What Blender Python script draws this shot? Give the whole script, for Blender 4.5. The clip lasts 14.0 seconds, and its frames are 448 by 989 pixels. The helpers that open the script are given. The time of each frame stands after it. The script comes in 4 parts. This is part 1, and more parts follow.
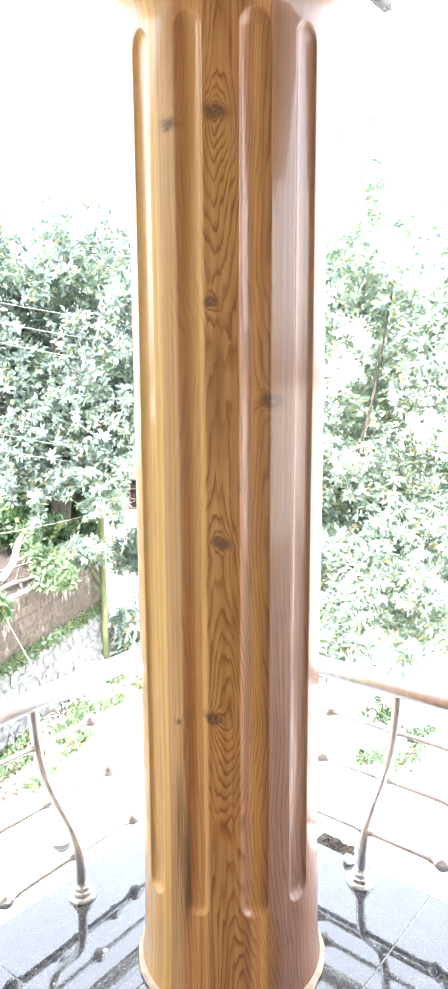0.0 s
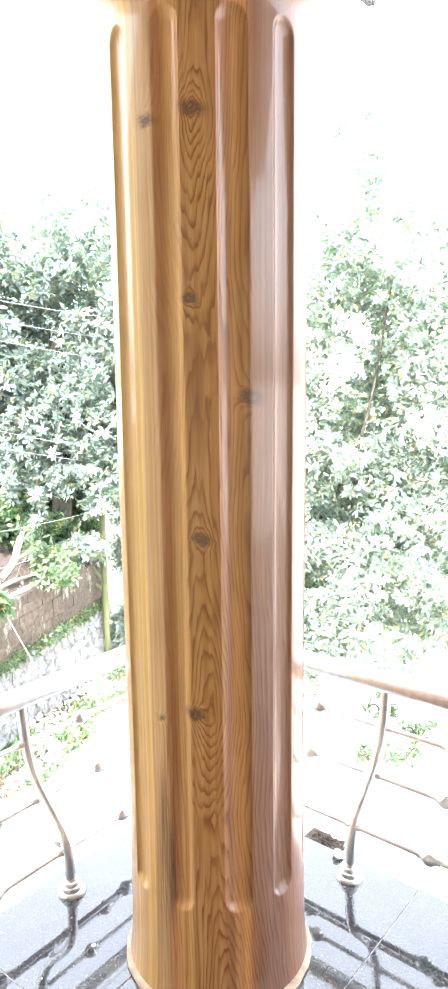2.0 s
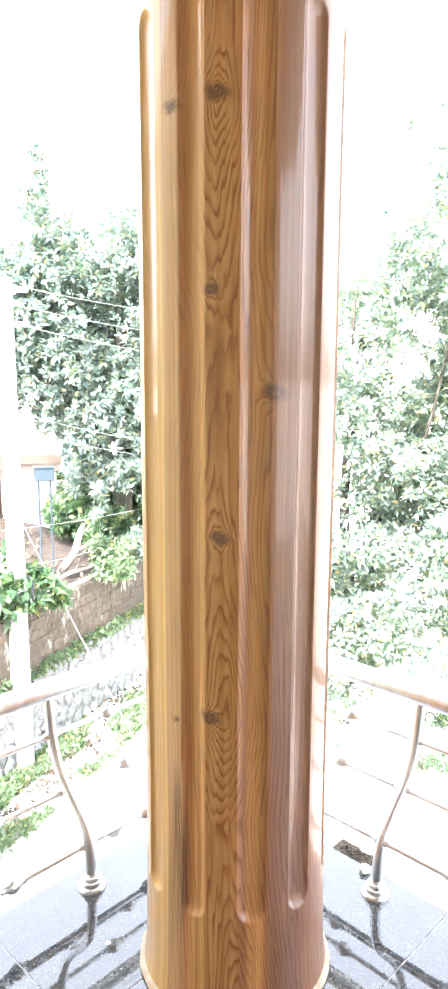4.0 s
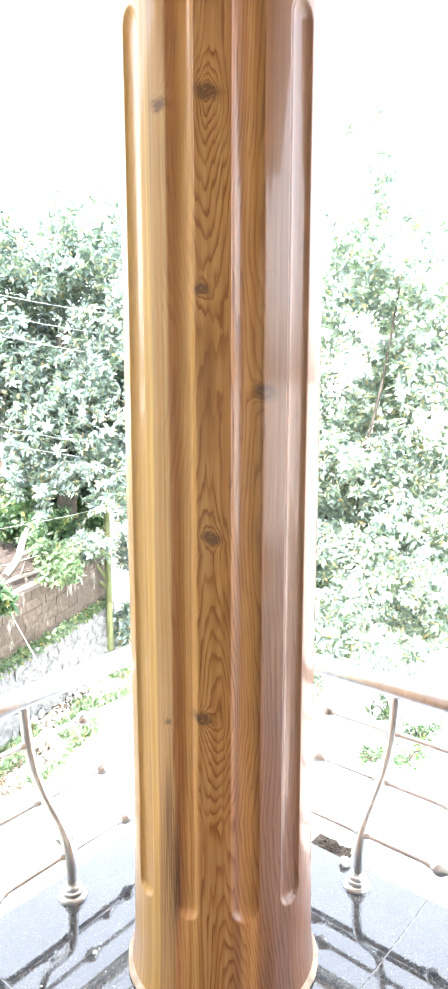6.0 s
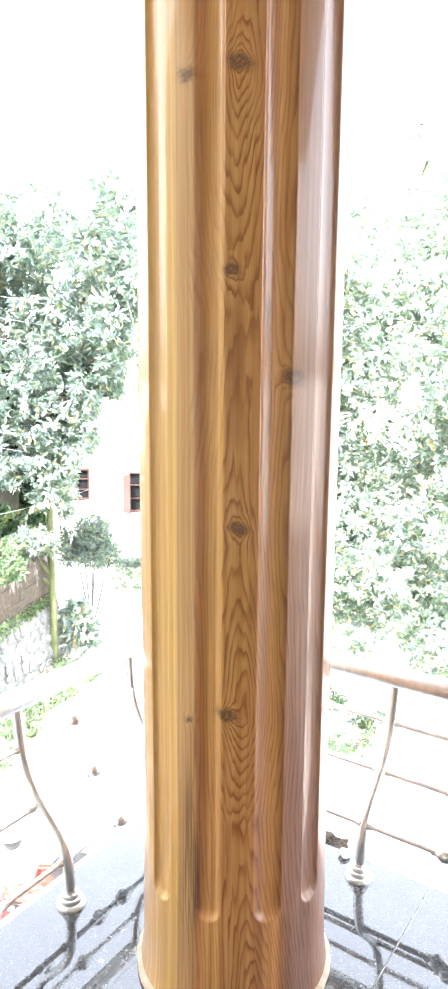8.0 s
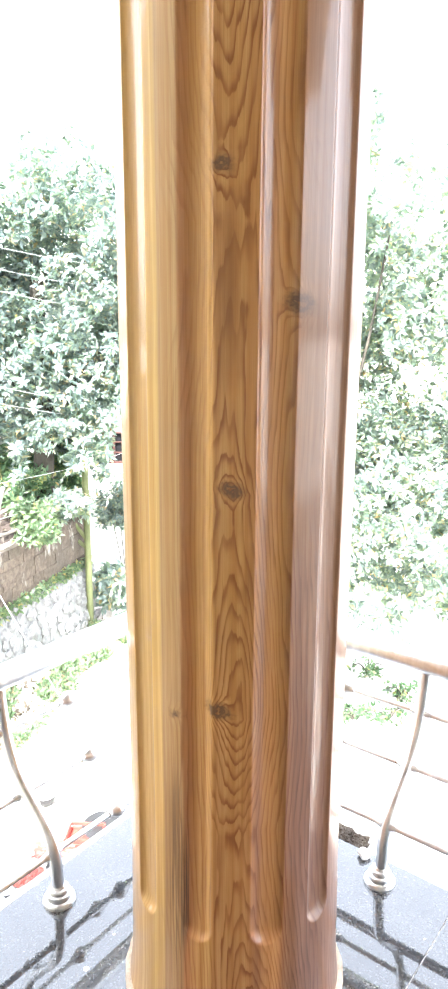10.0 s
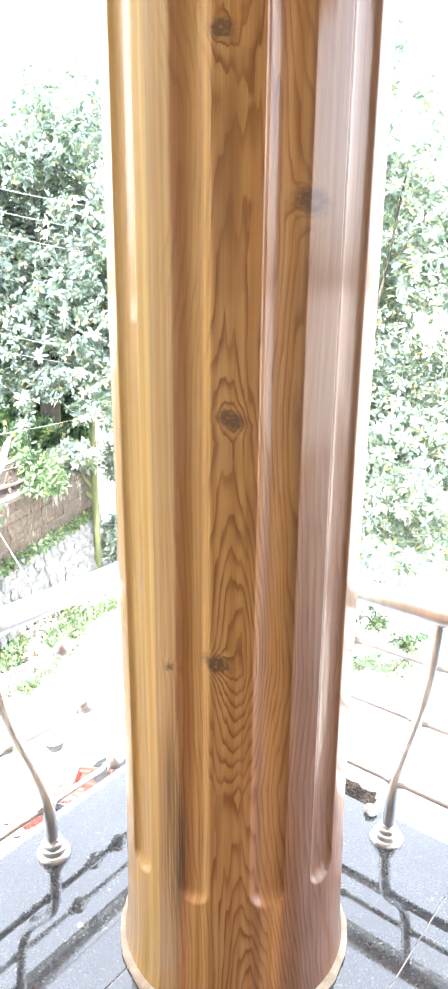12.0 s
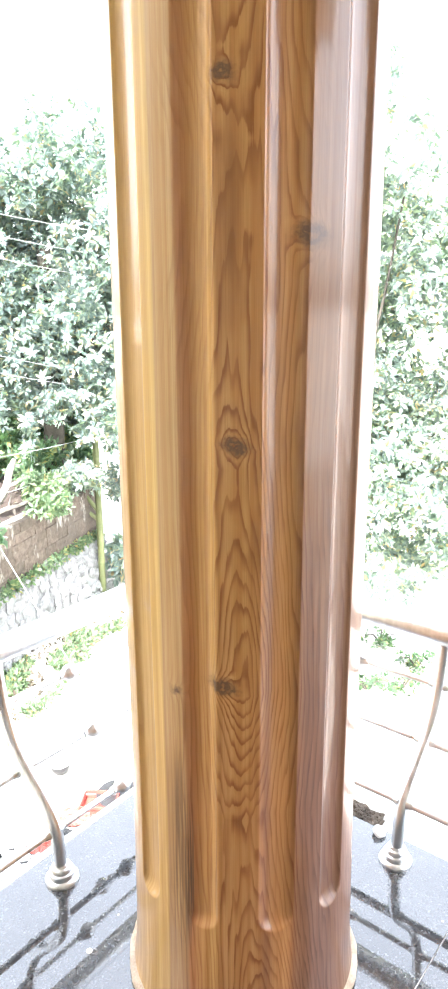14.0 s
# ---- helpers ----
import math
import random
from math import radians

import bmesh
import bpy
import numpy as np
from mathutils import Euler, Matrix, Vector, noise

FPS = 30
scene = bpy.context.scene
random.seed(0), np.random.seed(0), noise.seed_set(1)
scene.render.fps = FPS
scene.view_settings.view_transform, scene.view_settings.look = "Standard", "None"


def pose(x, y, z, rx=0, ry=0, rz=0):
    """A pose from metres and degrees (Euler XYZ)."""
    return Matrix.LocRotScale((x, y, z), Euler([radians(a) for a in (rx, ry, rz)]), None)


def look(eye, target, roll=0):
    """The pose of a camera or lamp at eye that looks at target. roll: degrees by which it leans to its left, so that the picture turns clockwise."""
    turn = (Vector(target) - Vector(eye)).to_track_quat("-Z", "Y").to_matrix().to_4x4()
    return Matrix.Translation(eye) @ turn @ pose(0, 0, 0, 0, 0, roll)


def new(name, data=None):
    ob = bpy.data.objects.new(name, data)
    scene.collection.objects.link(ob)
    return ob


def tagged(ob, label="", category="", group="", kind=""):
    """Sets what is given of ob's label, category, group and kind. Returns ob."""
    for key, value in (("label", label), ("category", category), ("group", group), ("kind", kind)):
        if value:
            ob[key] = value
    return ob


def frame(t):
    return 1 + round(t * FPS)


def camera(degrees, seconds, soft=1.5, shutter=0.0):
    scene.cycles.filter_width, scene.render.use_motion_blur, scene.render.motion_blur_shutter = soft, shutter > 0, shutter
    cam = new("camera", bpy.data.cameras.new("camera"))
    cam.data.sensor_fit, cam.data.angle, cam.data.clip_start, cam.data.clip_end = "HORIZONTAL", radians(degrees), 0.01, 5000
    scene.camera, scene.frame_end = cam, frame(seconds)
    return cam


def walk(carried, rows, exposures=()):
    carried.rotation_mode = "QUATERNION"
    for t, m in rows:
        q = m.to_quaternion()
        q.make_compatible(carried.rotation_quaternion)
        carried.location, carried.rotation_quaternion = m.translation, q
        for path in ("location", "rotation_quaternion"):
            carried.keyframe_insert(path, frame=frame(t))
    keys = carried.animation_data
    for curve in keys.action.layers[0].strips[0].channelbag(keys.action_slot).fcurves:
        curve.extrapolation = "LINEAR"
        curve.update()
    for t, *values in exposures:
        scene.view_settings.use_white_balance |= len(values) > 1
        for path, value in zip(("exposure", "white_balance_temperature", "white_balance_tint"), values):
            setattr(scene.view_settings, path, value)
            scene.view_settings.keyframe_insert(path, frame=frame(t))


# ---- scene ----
cam = camera(34.9, 14.0, 2.2)
METRES, EYE, TILT, LEAN, TURN = 1.0, 1.468, 0.0, 0.0, 39.0
ROWS = [
    (0.0, 0.0, 0.0, 0.0, -0.05, -9.19, 0.32),
    (0.5, 0.002, -0.0038, 0.0026, -0.74, -8.96, -0.06),
    (1.0, 0.0039, -0.0065, 0.0018, -0.76, -8.92, 0.2),
    (1.5, 0.0077, -0.0095, 0.0015, -0.62, -8.98, 0.13),
    (2.0, 0.0457, -0.0021, -0.0011, 0.11, -9.45, 0.65),
    (2.5, 0.1065, 0.0235, -0.0059, 2.34, -9.72, 0.77),
    (3.0, 0.1296, 0.0522, -0.0085, 4.85, -10.26, 0.04),
    (3.2, 0.1356, 0.0585, -0.0088, 5.13, -10.49, -0.2),
    (5.3, 0.1225, 0.0241, -0.0053, 5.82, -7.78, -0.16),
    (5.5, 0.1257, 0.0267, -0.0048, 6.08, -8.53, -0.52),
    (6.0, 0.0326, 0.0428, -0.0105, 0.58, -9.53, 0.04),
    (6.5, -0.1255, 0.0529, -0.0228, -3.57, -9.97, 0.35),
    (7.0, -0.1764, 0.0502, -0.0256, -5.29, -9.65, -0.59),
    (7.2, -0.173, 0.0518, -0.0259, -5.31, -9.73, -0.55),
    (9.3, -0.0558, 0.2275, -0.0639, -1.89, -11.16, -0.05),
    (9.5, -0.0514, 0.2564, -0.073, -1.84, -11.82, -0.03),
    (10.0, -0.0426, 0.3288, -0.0885, -1.16, -12.8, -0.28),
    (10.5, -0.0364, 0.3919, -0.1129, -0.65, -14.82, -0.06),
    (11.0, -0.0301, 0.4339, -0.1337, -0.61, -16.61, -0.52),
    (11.5, -0.0252, 0.4401, -0.1417, -0.72, -16.14, -0.38),
    (12.0, -0.0258, 0.4438, -0.148, -0.4, -16.57, -0.44),
    (12.5, -0.0303, 0.4452, -0.1499, -0.01, -16.53, -0.38),
    (13.0, -0.0291, 0.4439, -0.1478, -0.17, -16.3, -0.08),
    (13.5, -0.0287, 0.4398, -0.1438, -0.06, -16.01, 0.36),
    (14.0, -0.0275, 0.4278, -0.1337, -0.3, -15.06, 0.28),
]
walk(cam, [(t, pose(0, 0, EYE, TILT, LEAN, TURN) @ pose(METRES * x, METRES * y, METRES * z, 90 + pitch, roll, yaw)) for t, x, y, z, yaw, pitch, roll in ROWS],
     exposures=((0.0, 2.45, 6150.0, 10.0), (14.0, 2.45, 6150.0, 10.0)))

# ---- light ----
SUN_ELEVATION, SUN_FROM = 48.0, 25.0      # degrees; SUN_FROM: compass turn of the sun about z, 0 = from -y
world = bpy.data.worlds.new("sky")
scene.world = world
world.use_nodes = True
wn = world.node_tree
sky = wn.nodes.new("ShaderNodeTexSky")
sky.sky_type, sky.sun_disc = "NISHITA", False
sky.sun_elevation = radians(SUN_ELEVATION)
sky.sun_rotation = radians(180.0 - SUN_FROM)
sky.dust_density, sky.ozone_density = 3.0, 1.0
haze = wn.nodes.new("ShaderNodeHueSaturation")     # a milky, humid sky
haze.inputs["Saturation"].default_value, haze.inputs["Value"].default_value = 0.22, 2.9
wn.links.new(sky.outputs[0], haze.inputs["Color"])
wn.links.new(haze.outputs[0], wn.nodes["Background"].inputs[0])
wn.nodes["Background"].inputs[1].default_value = 0.15
sun = new("sun", bpy.data.lights.new("sun", "SUN"))
sun.data.energy, sun.data.angle, sun.data.color = 5.0, radians(0.6), (1.0, 0.96, 0.90)
sun_way = Vector((math.sin(radians(SUN_FROM)) * math.cos(radians(SUN_ELEVATION)), -math.cos(radians(SUN_FROM)) * math.cos(radians(SUN_ELEVATION)), math.sin(radians(SUN_ELEVATION))))
sun.matrix_world = look(sun_way * 60, (0, 0, 0))


# ---- materials ----
class Nodes:
    """A small helper to write node trees in a line or two."""

    def __init__(self, name, rough=0.5, metal=0.0):
        self.mat = bpy.data.materials.new(name)
        self.mat.use_nodes = True
        self.tree = self.mat.node_tree
        self.shader = self.tree.nodes["Principled BSDF"]
        self.set("Roughness", rough)
        self.set("Metallic", metal)
        self.where = self.add("ShaderNodeTexCoord").outputs["Object"]

    def add(self, kind, **settings):
        node = self.tree.nodes.new(kind)
        for key, value in settings.items():
            setattr(node, key, value)
        return node

    def join(self, a, b):
        self.tree.links.new(a, b)

    def put(self, socket, value):
        if isinstance(value, bpy.types.NodeSocket):
            self.join(value, socket)
        else:
            socket.default_value = value

    def set(self, key, value):
        self.put(self.shader.inputs[key], value)

    def math(self, op, a, b=0.0, clamp=False):
        node = self.add("ShaderNodeMath", operation=op, use_clamp=clamp)
        self.put(node.inputs[0], a)
        self.put(node.inputs[1], b)
        return node.outputs[0]

    def scaled(self, vector, scale):
        node = self.add("ShaderNodeMapping")
        self.join(vector, node.inputs[0])
        node.inputs["Scale"].default_value = scale
        return node.outputs[0]

    def noise(self, scale, detail=3.0, vector=None, rough=0.5, warp=0.0):
        node = self.add("ShaderNodeTexNoise")
        self.join(vector or self.where, node.inputs["Vector"])
        node.inputs["Scale"].default_value = scale
        node.inputs["Detail"].default_value = detail
        node.inputs["Roughness"].default_value = rough
        node.inputs["Distortion"].default_value = warp
        return node.outputs["Fac"]

    def ramp(self, value, stops, mode="LINEAR"):
        node = self.add("ShaderNodeValToRGB")
        node.color_ramp.interpolation = mode
        while len(node.color_ramp.elements) < len(stops):
            node.color_ramp.elements.new(0.5)
        for element, (at, colour) in zip(node.color_ramp.elements, stops):
            element.position = at
            element.color = (*colour, 1.0) if len(colour) == 3 else (colour[0],) * 3 + (1.0,)
        self.put(node.inputs[0], value)
        return node.outputs[0]

    def mix(self, fac, a, b, blend="MIX"):
        node = self.add("ShaderNodeMix", data_type="RGBA", blend_type=blend)
        self.put(node.inputs[0], fac)
        for socket, value in ((node.inputs[6], a), (node.inputs[7], b)):
            self.put(socket, (*value, 1.0) if isinstance(value, tuple) else value)
        return node.outputs[2]

    def bump(self, height, strength=0.3, distance=0.01):
        node = self.add("ShaderNodeBump")
        node.inputs["Strength"].default_value = strength
        node.inputs["Distance"].default_value = distance
        self.join(height, node.inputs["Height"])
        self.join(node.outputs[0], self.shader.inputs["Normal"])

    def attribute(self, name):
        return self.add("ShaderNodeAttribute", attribute_name=name).outputs


def plain(name, dark, light, scale=8.0, rough=0.6, metal=0.0, bump=0.2, distance=0.01, fine=9.0):
    """A surface of two tones, mottled at a coarse and a fine scale."""
    n = Nodes(name, rough, metal)
    coarse, small = n.noise(scale, 4.0), n.noise(scale * fine, 3.0)
    both = n.math("ADD", n.math("MULTIPLY", coarse, 0.65), n.math("MULTIPLY", small, 0.35))
    n.set("Base Color", n.ramp(both, ((0.3, dark), (0.7, light))))
    n.set("Roughness", n.math("ADD", n.math("MULTIPLY", small, 0.25), rough - 0.12, True))
    if bump:
        n.bump(both, bump, distance)
    return n.mat


def teak():
    """Varnished teak: heart and sap tones round the shaft with flute light and shade mixed in, growth rings, knots and
    pores.
    """
    n = Nodes("varnished_teak", 0.42)
    uv = n.attribute("sheet")["Vector"]
    ring, knot, turn = n.attribute("ring")["Fac"], n.attribute("knot")["Fac"], n.attribute("turn")["Fac"]
    drift = n.noise(1.0, 1.0, n.scaled(uv, (11.0, 0.9, 1.0)))
    wave = n.noise(1.0, 2.0, n.scaled(uv, (32.0, 8.0, 1.0)))
    comb = n.noise(1.0, 1.0, n.scaled(uv, (70.0, 5.0, 1.0)))
    fray = n.noise(1.0, 2.0, n.scaled(uv, (420.0, 9.0, 1.0)))
    fibre = n.noise(1.0, 3.0, n.scaled(uv, (560.0, 4.0, 1.0)), 0.6)
    strip = n.noise(1.0, 2.0, n.scaled(uv, (85.0, 0.45, 1.0)))
    cloud = n.noise(1.0, 4.0, n.scaled(uv, (30.0, 3.0, 1.0)), 0.6)
    bold = n.noise(1.0, 2.0, n.scaled(uv, (40.0, 9.0, 1.0)))
    rings = n.math("ADD", ring, n.math("ADD", n.math("MULTIPLY", drift, 2.1), n.math("ADD", n.math("MULTIPLY", wave, 0.9), n.math("ADD", n.math("MULTIPLY", comb, 1.5), n.math("MULTIPLY", fray, 0.2)))))
    line = n.ramp(n.math("FRACT", rings), ((0.0, (0.8,)), (0.06, (0.12,)), (0.35, (0.0,)), (0.62, (0.22,)), (0.80, (0.75,)), (0.90, (1.0,)), (1.0, (0.95,))))
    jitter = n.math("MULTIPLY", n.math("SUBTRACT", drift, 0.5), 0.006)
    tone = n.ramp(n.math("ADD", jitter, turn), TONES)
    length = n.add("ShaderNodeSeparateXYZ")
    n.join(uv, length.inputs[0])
    # rosy ends; the lift near the foot stands in for brighter light there
    rosy_lift = n.ramp(n.math("ADD", n.math("DIVIDE", length.outputs[1], 2.4), n.math("MULTIPLY", n.math("SUBTRACT", strip, 0.5), 0.3)), ((0.20, (1.0,)), (0.40, (0.0,)), (0.76, (0.0,)), (0.9, (0.8,))))
    tone = n.mix(rosy_lift, tone, n.mix(1.0, tone, (1.12, 1.06, 1.18), "MULTIPLY"))
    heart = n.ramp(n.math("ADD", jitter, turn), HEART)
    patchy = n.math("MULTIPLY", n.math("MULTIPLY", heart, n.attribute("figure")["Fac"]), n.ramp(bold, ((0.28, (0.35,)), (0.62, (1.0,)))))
    colour = n.mix(n.ramp(strip, ((0.38, (0.0,)), (0.62, (0.85,)))), tone, n.mix(1.0, tone, (0.76, 0.64, 0.52), "MULTIPLY"))
    colour = n.mix(n.math("MULTIPLY", n.ramp(cloud, ((0.42, (0.0,)), (0.72, (1.0,)))), n.math("MULTIPLY", heart, 0.5)), colour, n.mix(1.0, tone, (0.60, 0.47, 0.36), "MULTIPLY"))
    colour = n.mix(n.math("MULTIPLY", line, patchy), colour, n.mix(1.0, tone, (0.42, 0.25, 0.15), "MULTIPLY"))
    colour = n.mix(n.math("MULTIPLY", n.ramp(fibre, ((0.45, (0.0,)), (0.74, (1.0,)))), 0.5), colour, n.mix(1.0, tone, (0.55, 0.44, 0.36), "MULTIPLY"))
    smoke = n.math("ADD", n.attribute("smoke")["Fac"], n.math("MULTIPLY", n.math("SUBTRACT", cloud, 0.5), 0.9))
    colour = n.mix(n.math("MULTIPLY", n.ramp(smoke, ((0.25, (0.0,)), (0.85, (1.0,)))), 0.6), colour, n.mix(1.0, tone, (0.40, 0.27, 0.2), "MULTIPLY"))
    torn = n.math("MULTIPLY", n.attribute("scar")["Fac"], n.ramp(n.noise(1.0, 3.0, n.scaled(uv, (300.0, 2.5, 1.0)), 0.6), ((0.40, (0.05,)), (0.60, (0.9,)))), True)
    colour = n.mix(torn, colour, (0.10, 0.052, 0.028))
    eye = n.math("ADD", knot, n.math("MULTIPLY", n.math("SUBTRACT", n.noise(1.0, 3.0, n.scaled(uv, (160.0, 170.0, 1.0))), 0.5), 0.9))
    colour = n.mix(n.ramp(eye, ((0.0, (0.1,)), (0.16, (0.25,)), (0.34, (0.9,)), (0.5, (0.75,)), (0.7, (0.3,)), (1.0, (0.0,)))), colour, (0.075, 0.038, 0.02))
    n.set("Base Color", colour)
    n.set("Roughness", n.math("ADD", 0.36, n.math("MULTIPLY", fibre, 0.14)))
    n.set("Specular IOR Level", 0.25)
    n.set("Coat Weight", 0.54)
    n.set("Coat Roughness", n.math("ADD", 0.05, n.math("MULTIPLY", cloud, 0.07)))
    n.bump(n.math("ADD", n.math("MULTIPLY", fibre, 0.5), n.math("MULTIPLY", line, -0.4)), 0.06, 0.002)
    return n.mat


def around(degrees):
    return (degrees + 180.0) / 360.0


# wood tones, with light and shade of flute walls and sides mixed in
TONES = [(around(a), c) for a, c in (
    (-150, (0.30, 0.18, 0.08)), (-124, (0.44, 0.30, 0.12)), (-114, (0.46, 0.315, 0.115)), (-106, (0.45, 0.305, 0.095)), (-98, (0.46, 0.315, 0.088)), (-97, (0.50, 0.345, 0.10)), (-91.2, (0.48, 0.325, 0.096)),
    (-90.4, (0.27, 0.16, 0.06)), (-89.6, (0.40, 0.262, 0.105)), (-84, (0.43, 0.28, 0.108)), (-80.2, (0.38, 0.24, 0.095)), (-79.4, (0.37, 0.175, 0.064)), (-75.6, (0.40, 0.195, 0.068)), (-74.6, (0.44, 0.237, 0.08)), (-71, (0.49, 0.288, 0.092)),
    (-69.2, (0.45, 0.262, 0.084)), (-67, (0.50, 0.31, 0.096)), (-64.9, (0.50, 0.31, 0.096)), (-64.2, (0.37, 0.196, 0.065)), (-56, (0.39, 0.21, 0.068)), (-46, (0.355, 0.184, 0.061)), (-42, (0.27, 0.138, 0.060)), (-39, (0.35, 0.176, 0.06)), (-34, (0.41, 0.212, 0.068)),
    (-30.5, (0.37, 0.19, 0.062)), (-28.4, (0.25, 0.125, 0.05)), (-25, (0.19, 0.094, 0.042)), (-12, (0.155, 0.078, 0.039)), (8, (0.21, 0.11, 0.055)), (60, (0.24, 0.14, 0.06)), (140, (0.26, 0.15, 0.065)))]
HEART = [(around(a), (v,)) for a, v in ((-120, 0.3), (-98, 0.10), (-90, 0.18), (-85, 0.34), (-78, 0.8), (-70, 0.6), (-66, 0.5), (-63, 1.0), (-44, 1.0), (-39, 0.7), (-31, 0.7), (-28, 0.95), (-18, 0.9), (6, 0.6), (90, 0.7))]


def granite():
    """Polished black granite with pale flecks and a film of dust."""
    n = Nodes("black_granite", 0.12)
    cells = n.add("ShaderNodeTexVoronoi")
    n.join(n.where, cells.inputs["Vector"])
    cells.inputs["Scale"].default_value = 260.0
    flecks = n.ramp(cells.outputs["Color"], ((0.70, (0.0,)), (0.9, (1.0,))))
    blotch = n.noise(9.0, 5.0)
    fine = n.noise(160.0, 3.0)
    base = n.ramp(n.math("ADD", n.math("MULTIPLY", blotch, 0.5), n.math("MULTIPLY", fine, 0.5)), ((0.3, (0.018, 0.02, 0.024)), (0.7, (0.05, 0.055, 0.062))))
    base = n.mix(n.math("MULTIPLY", flecks, 0.32), base, (0.22, 0.23, 0.25))
    dust = n.ramp(n.noise(5.0, 6.0, rough=0.7), ((0.45, (0.0,)), (0.8, (1.0,))))
    base = n.mix(n.math("MULTIPLY", dust, 0.09), base, (0.4, 0.38, 0.35))
    n.set("Base Color", base)
    n.set("Roughness", n.math("ADD", 0.03, n.math("MULTIPLY", dust, 0.07)))
    n.set("Specular IOR Level", 1.0)
    n.set("Coat Weight", 0.75)
    n.set("Coat Roughness", 0.02)
    n.set("Coat IOR", 1.6)
    return n.mat


def leaf(name, dark, mid, light, gloss=0.35):
    """Leaves: each one of its own green, glossy, letting some light through."""
    n = Nodes(name, gloss)
    n.set("Specular IOR Level", 0.85)
    chance = n.add("ShaderNodeNewGeometry").outputs["Random Per Island"]
    tone = n.ramp(chance, ((0.0, dark), (0.55, mid), (0.88, light), (1.0, (light[0] * 1.5, light[1] * 0.9, light[2] * 0.6))))
    n.set("Base Color", n.mix(n.math("MULTIPLY", n.noise(6.0, 3.0), 0.4), tone, dark))
    clear = n.add("ShaderNodeBsdfTranslucent")
    n.join(n.mix(1.0, tone, (1.0, 1.15, 0.7), "MULTIPLY"), clear.inputs[0])
    blend = n.add("ShaderNodeMixShader")
    blend.inputs[0].default_value = 0.5
    n.join(n.shader.outputs[0], blend.inputs[1])
    n.join(clear.outputs[0], blend.inputs[2])
    n.join(blend.outputs[0], n.tree.nodes["Material Output"].inputs[0])
    return n.mat


def steel():
    """Polished stainless tube with faint streaks."""
    n = Nodes("polished_steel", 0.18, 1.0)
    streak = n.noise(1.0, 3.0, n.scaled(n.where, (60.0, 60.0, 8.0)))
    n.set("Base Color", n.ramp(streak, ((0.3, (0.66, 0.67, 0.68)), (0.7, (0.80, 0.81, 0.82)))))
    n.set("Roughness", n.math("ADD", 0.22, n.math("MULTIPLY", streak, 0.20)))
    return n.mat


TEAK, GRANITE, STEEL = teak(), granite(), steel()
RAW_EDGE = plain("raw_wood_edge", (0.25, 0.18, 0.12), (0.58, 0.48, 0.37), 30.0, 0.7, bump=0.5, distance=0.004)
GROUT = plain("pale_grout", (0.35, 0.34, 0.32), (0.55, 0.53, 0.5), 40.0, 0.85)
CONCRETE = plain("concrete", (0.38, 0.36, 0.33), (0.55, 0.53, 0.49), 3.0, 0.85, bump=0.35)
DIM_PAINT = plain("cream_grey_plaster", (0.52, 0.465, 0.395), (0.60, 0.54, 0.46), 2.0, 0.7, bump=0.08)
PAINT = plain("white_wall_paint", (0.74, 0.73, 0.70), (0.84, 0.83, 0.80), 2.0, 0.7, bump=0.08)
BEAM_PAINT = plain("grey_beam_paint", (0.12, 0.12, 0.125), (0.16, 0.16, 0.165), 4.0, 0.7, bump=0.1)
YARD = plain("pale_concrete_yard", (0.30, 0.275, 0.245), (0.62, 0.60, 0.56), 0.8, 0.9, bump=0.3, distance=0.02, fine=14.0)
SOIL = plain("dry_brown_soil", (0.024, 0.017, 0.013), (0.065, 0.046, 0.036), 1.6, 0.95, bump=0.8, distance=0.06)


def laterite():
    """Laterite blocks, each of its own brown, with dark algae and pale lichen."""
    n = Nodes("weathered_laterite", 0.92)
    each = n.add("ShaderNodeObjectInfo").outputs["Random"]
    place = n.add("ShaderNodeNewGeometry").outputs["Position"]
    pits, broad = n.noise(9.0, 5.0, place, 0.65), n.noise(0.9, 4.0, place, 0.6)
    base = n.mix(each, (0.10, 0.08, 0.058), (0.145, 0.112, 0.082))
    base = n.mix(n.ramp(pits, ((0.35, (0.8,)), (0.6, (0.0,)))), base, (0.05, 0.036, 0.028))
    base = n.mix(n.ramp(broad, ((0.45, (0.0,)), (0.65, (0.75,)))), base, (0.075, 0.062, 0.048))
    pale = n.ramp(n.noise(2.6, 5.0, n.scaled(place, (1.0, 1.0, 0.45)), 0.7), ((0.56, (0.0,)), (0.66, (0.8,))))
    n.set("Base Color", n.mix(pale, base, (0.36, 0.34, 0.30)))
    n.bump(pits, 0.8, 0.03)
    return n.mat


LATERITE = laterite()
RUBBLE = plain("grey_rubble_stone", (0.12, 0.12, 0.12), (0.34, 0.34, 0.33), 4.0, 0.9, bump=0.6, distance=0.03)
BARK = plain("rough_bark", (0.04, 0.034, 0.028), (0.11, 0.095, 0.075), 5.0, 0.95, bump=0.9, distance=0.03)
PALE_BARK = plain("pale_green_bark", (0.09, 0.11, 0.04), (0.17, 0.18, 0.08), 3.0, 0.7, bump=0.3)
LEAF_DARK = leaf("dark_glossy_leaf", (0.125, 0.17, 0.168), (0.20, 0.255, 0.25), (0.30, 0.35, 0.285), 0.38)
PALM_LEAF = leaf("palm_leaflet", (0.08, 0.105, 0.075), (0.12, 0.155, 0.11), (0.19, 0.22, 0.15), 0.45)
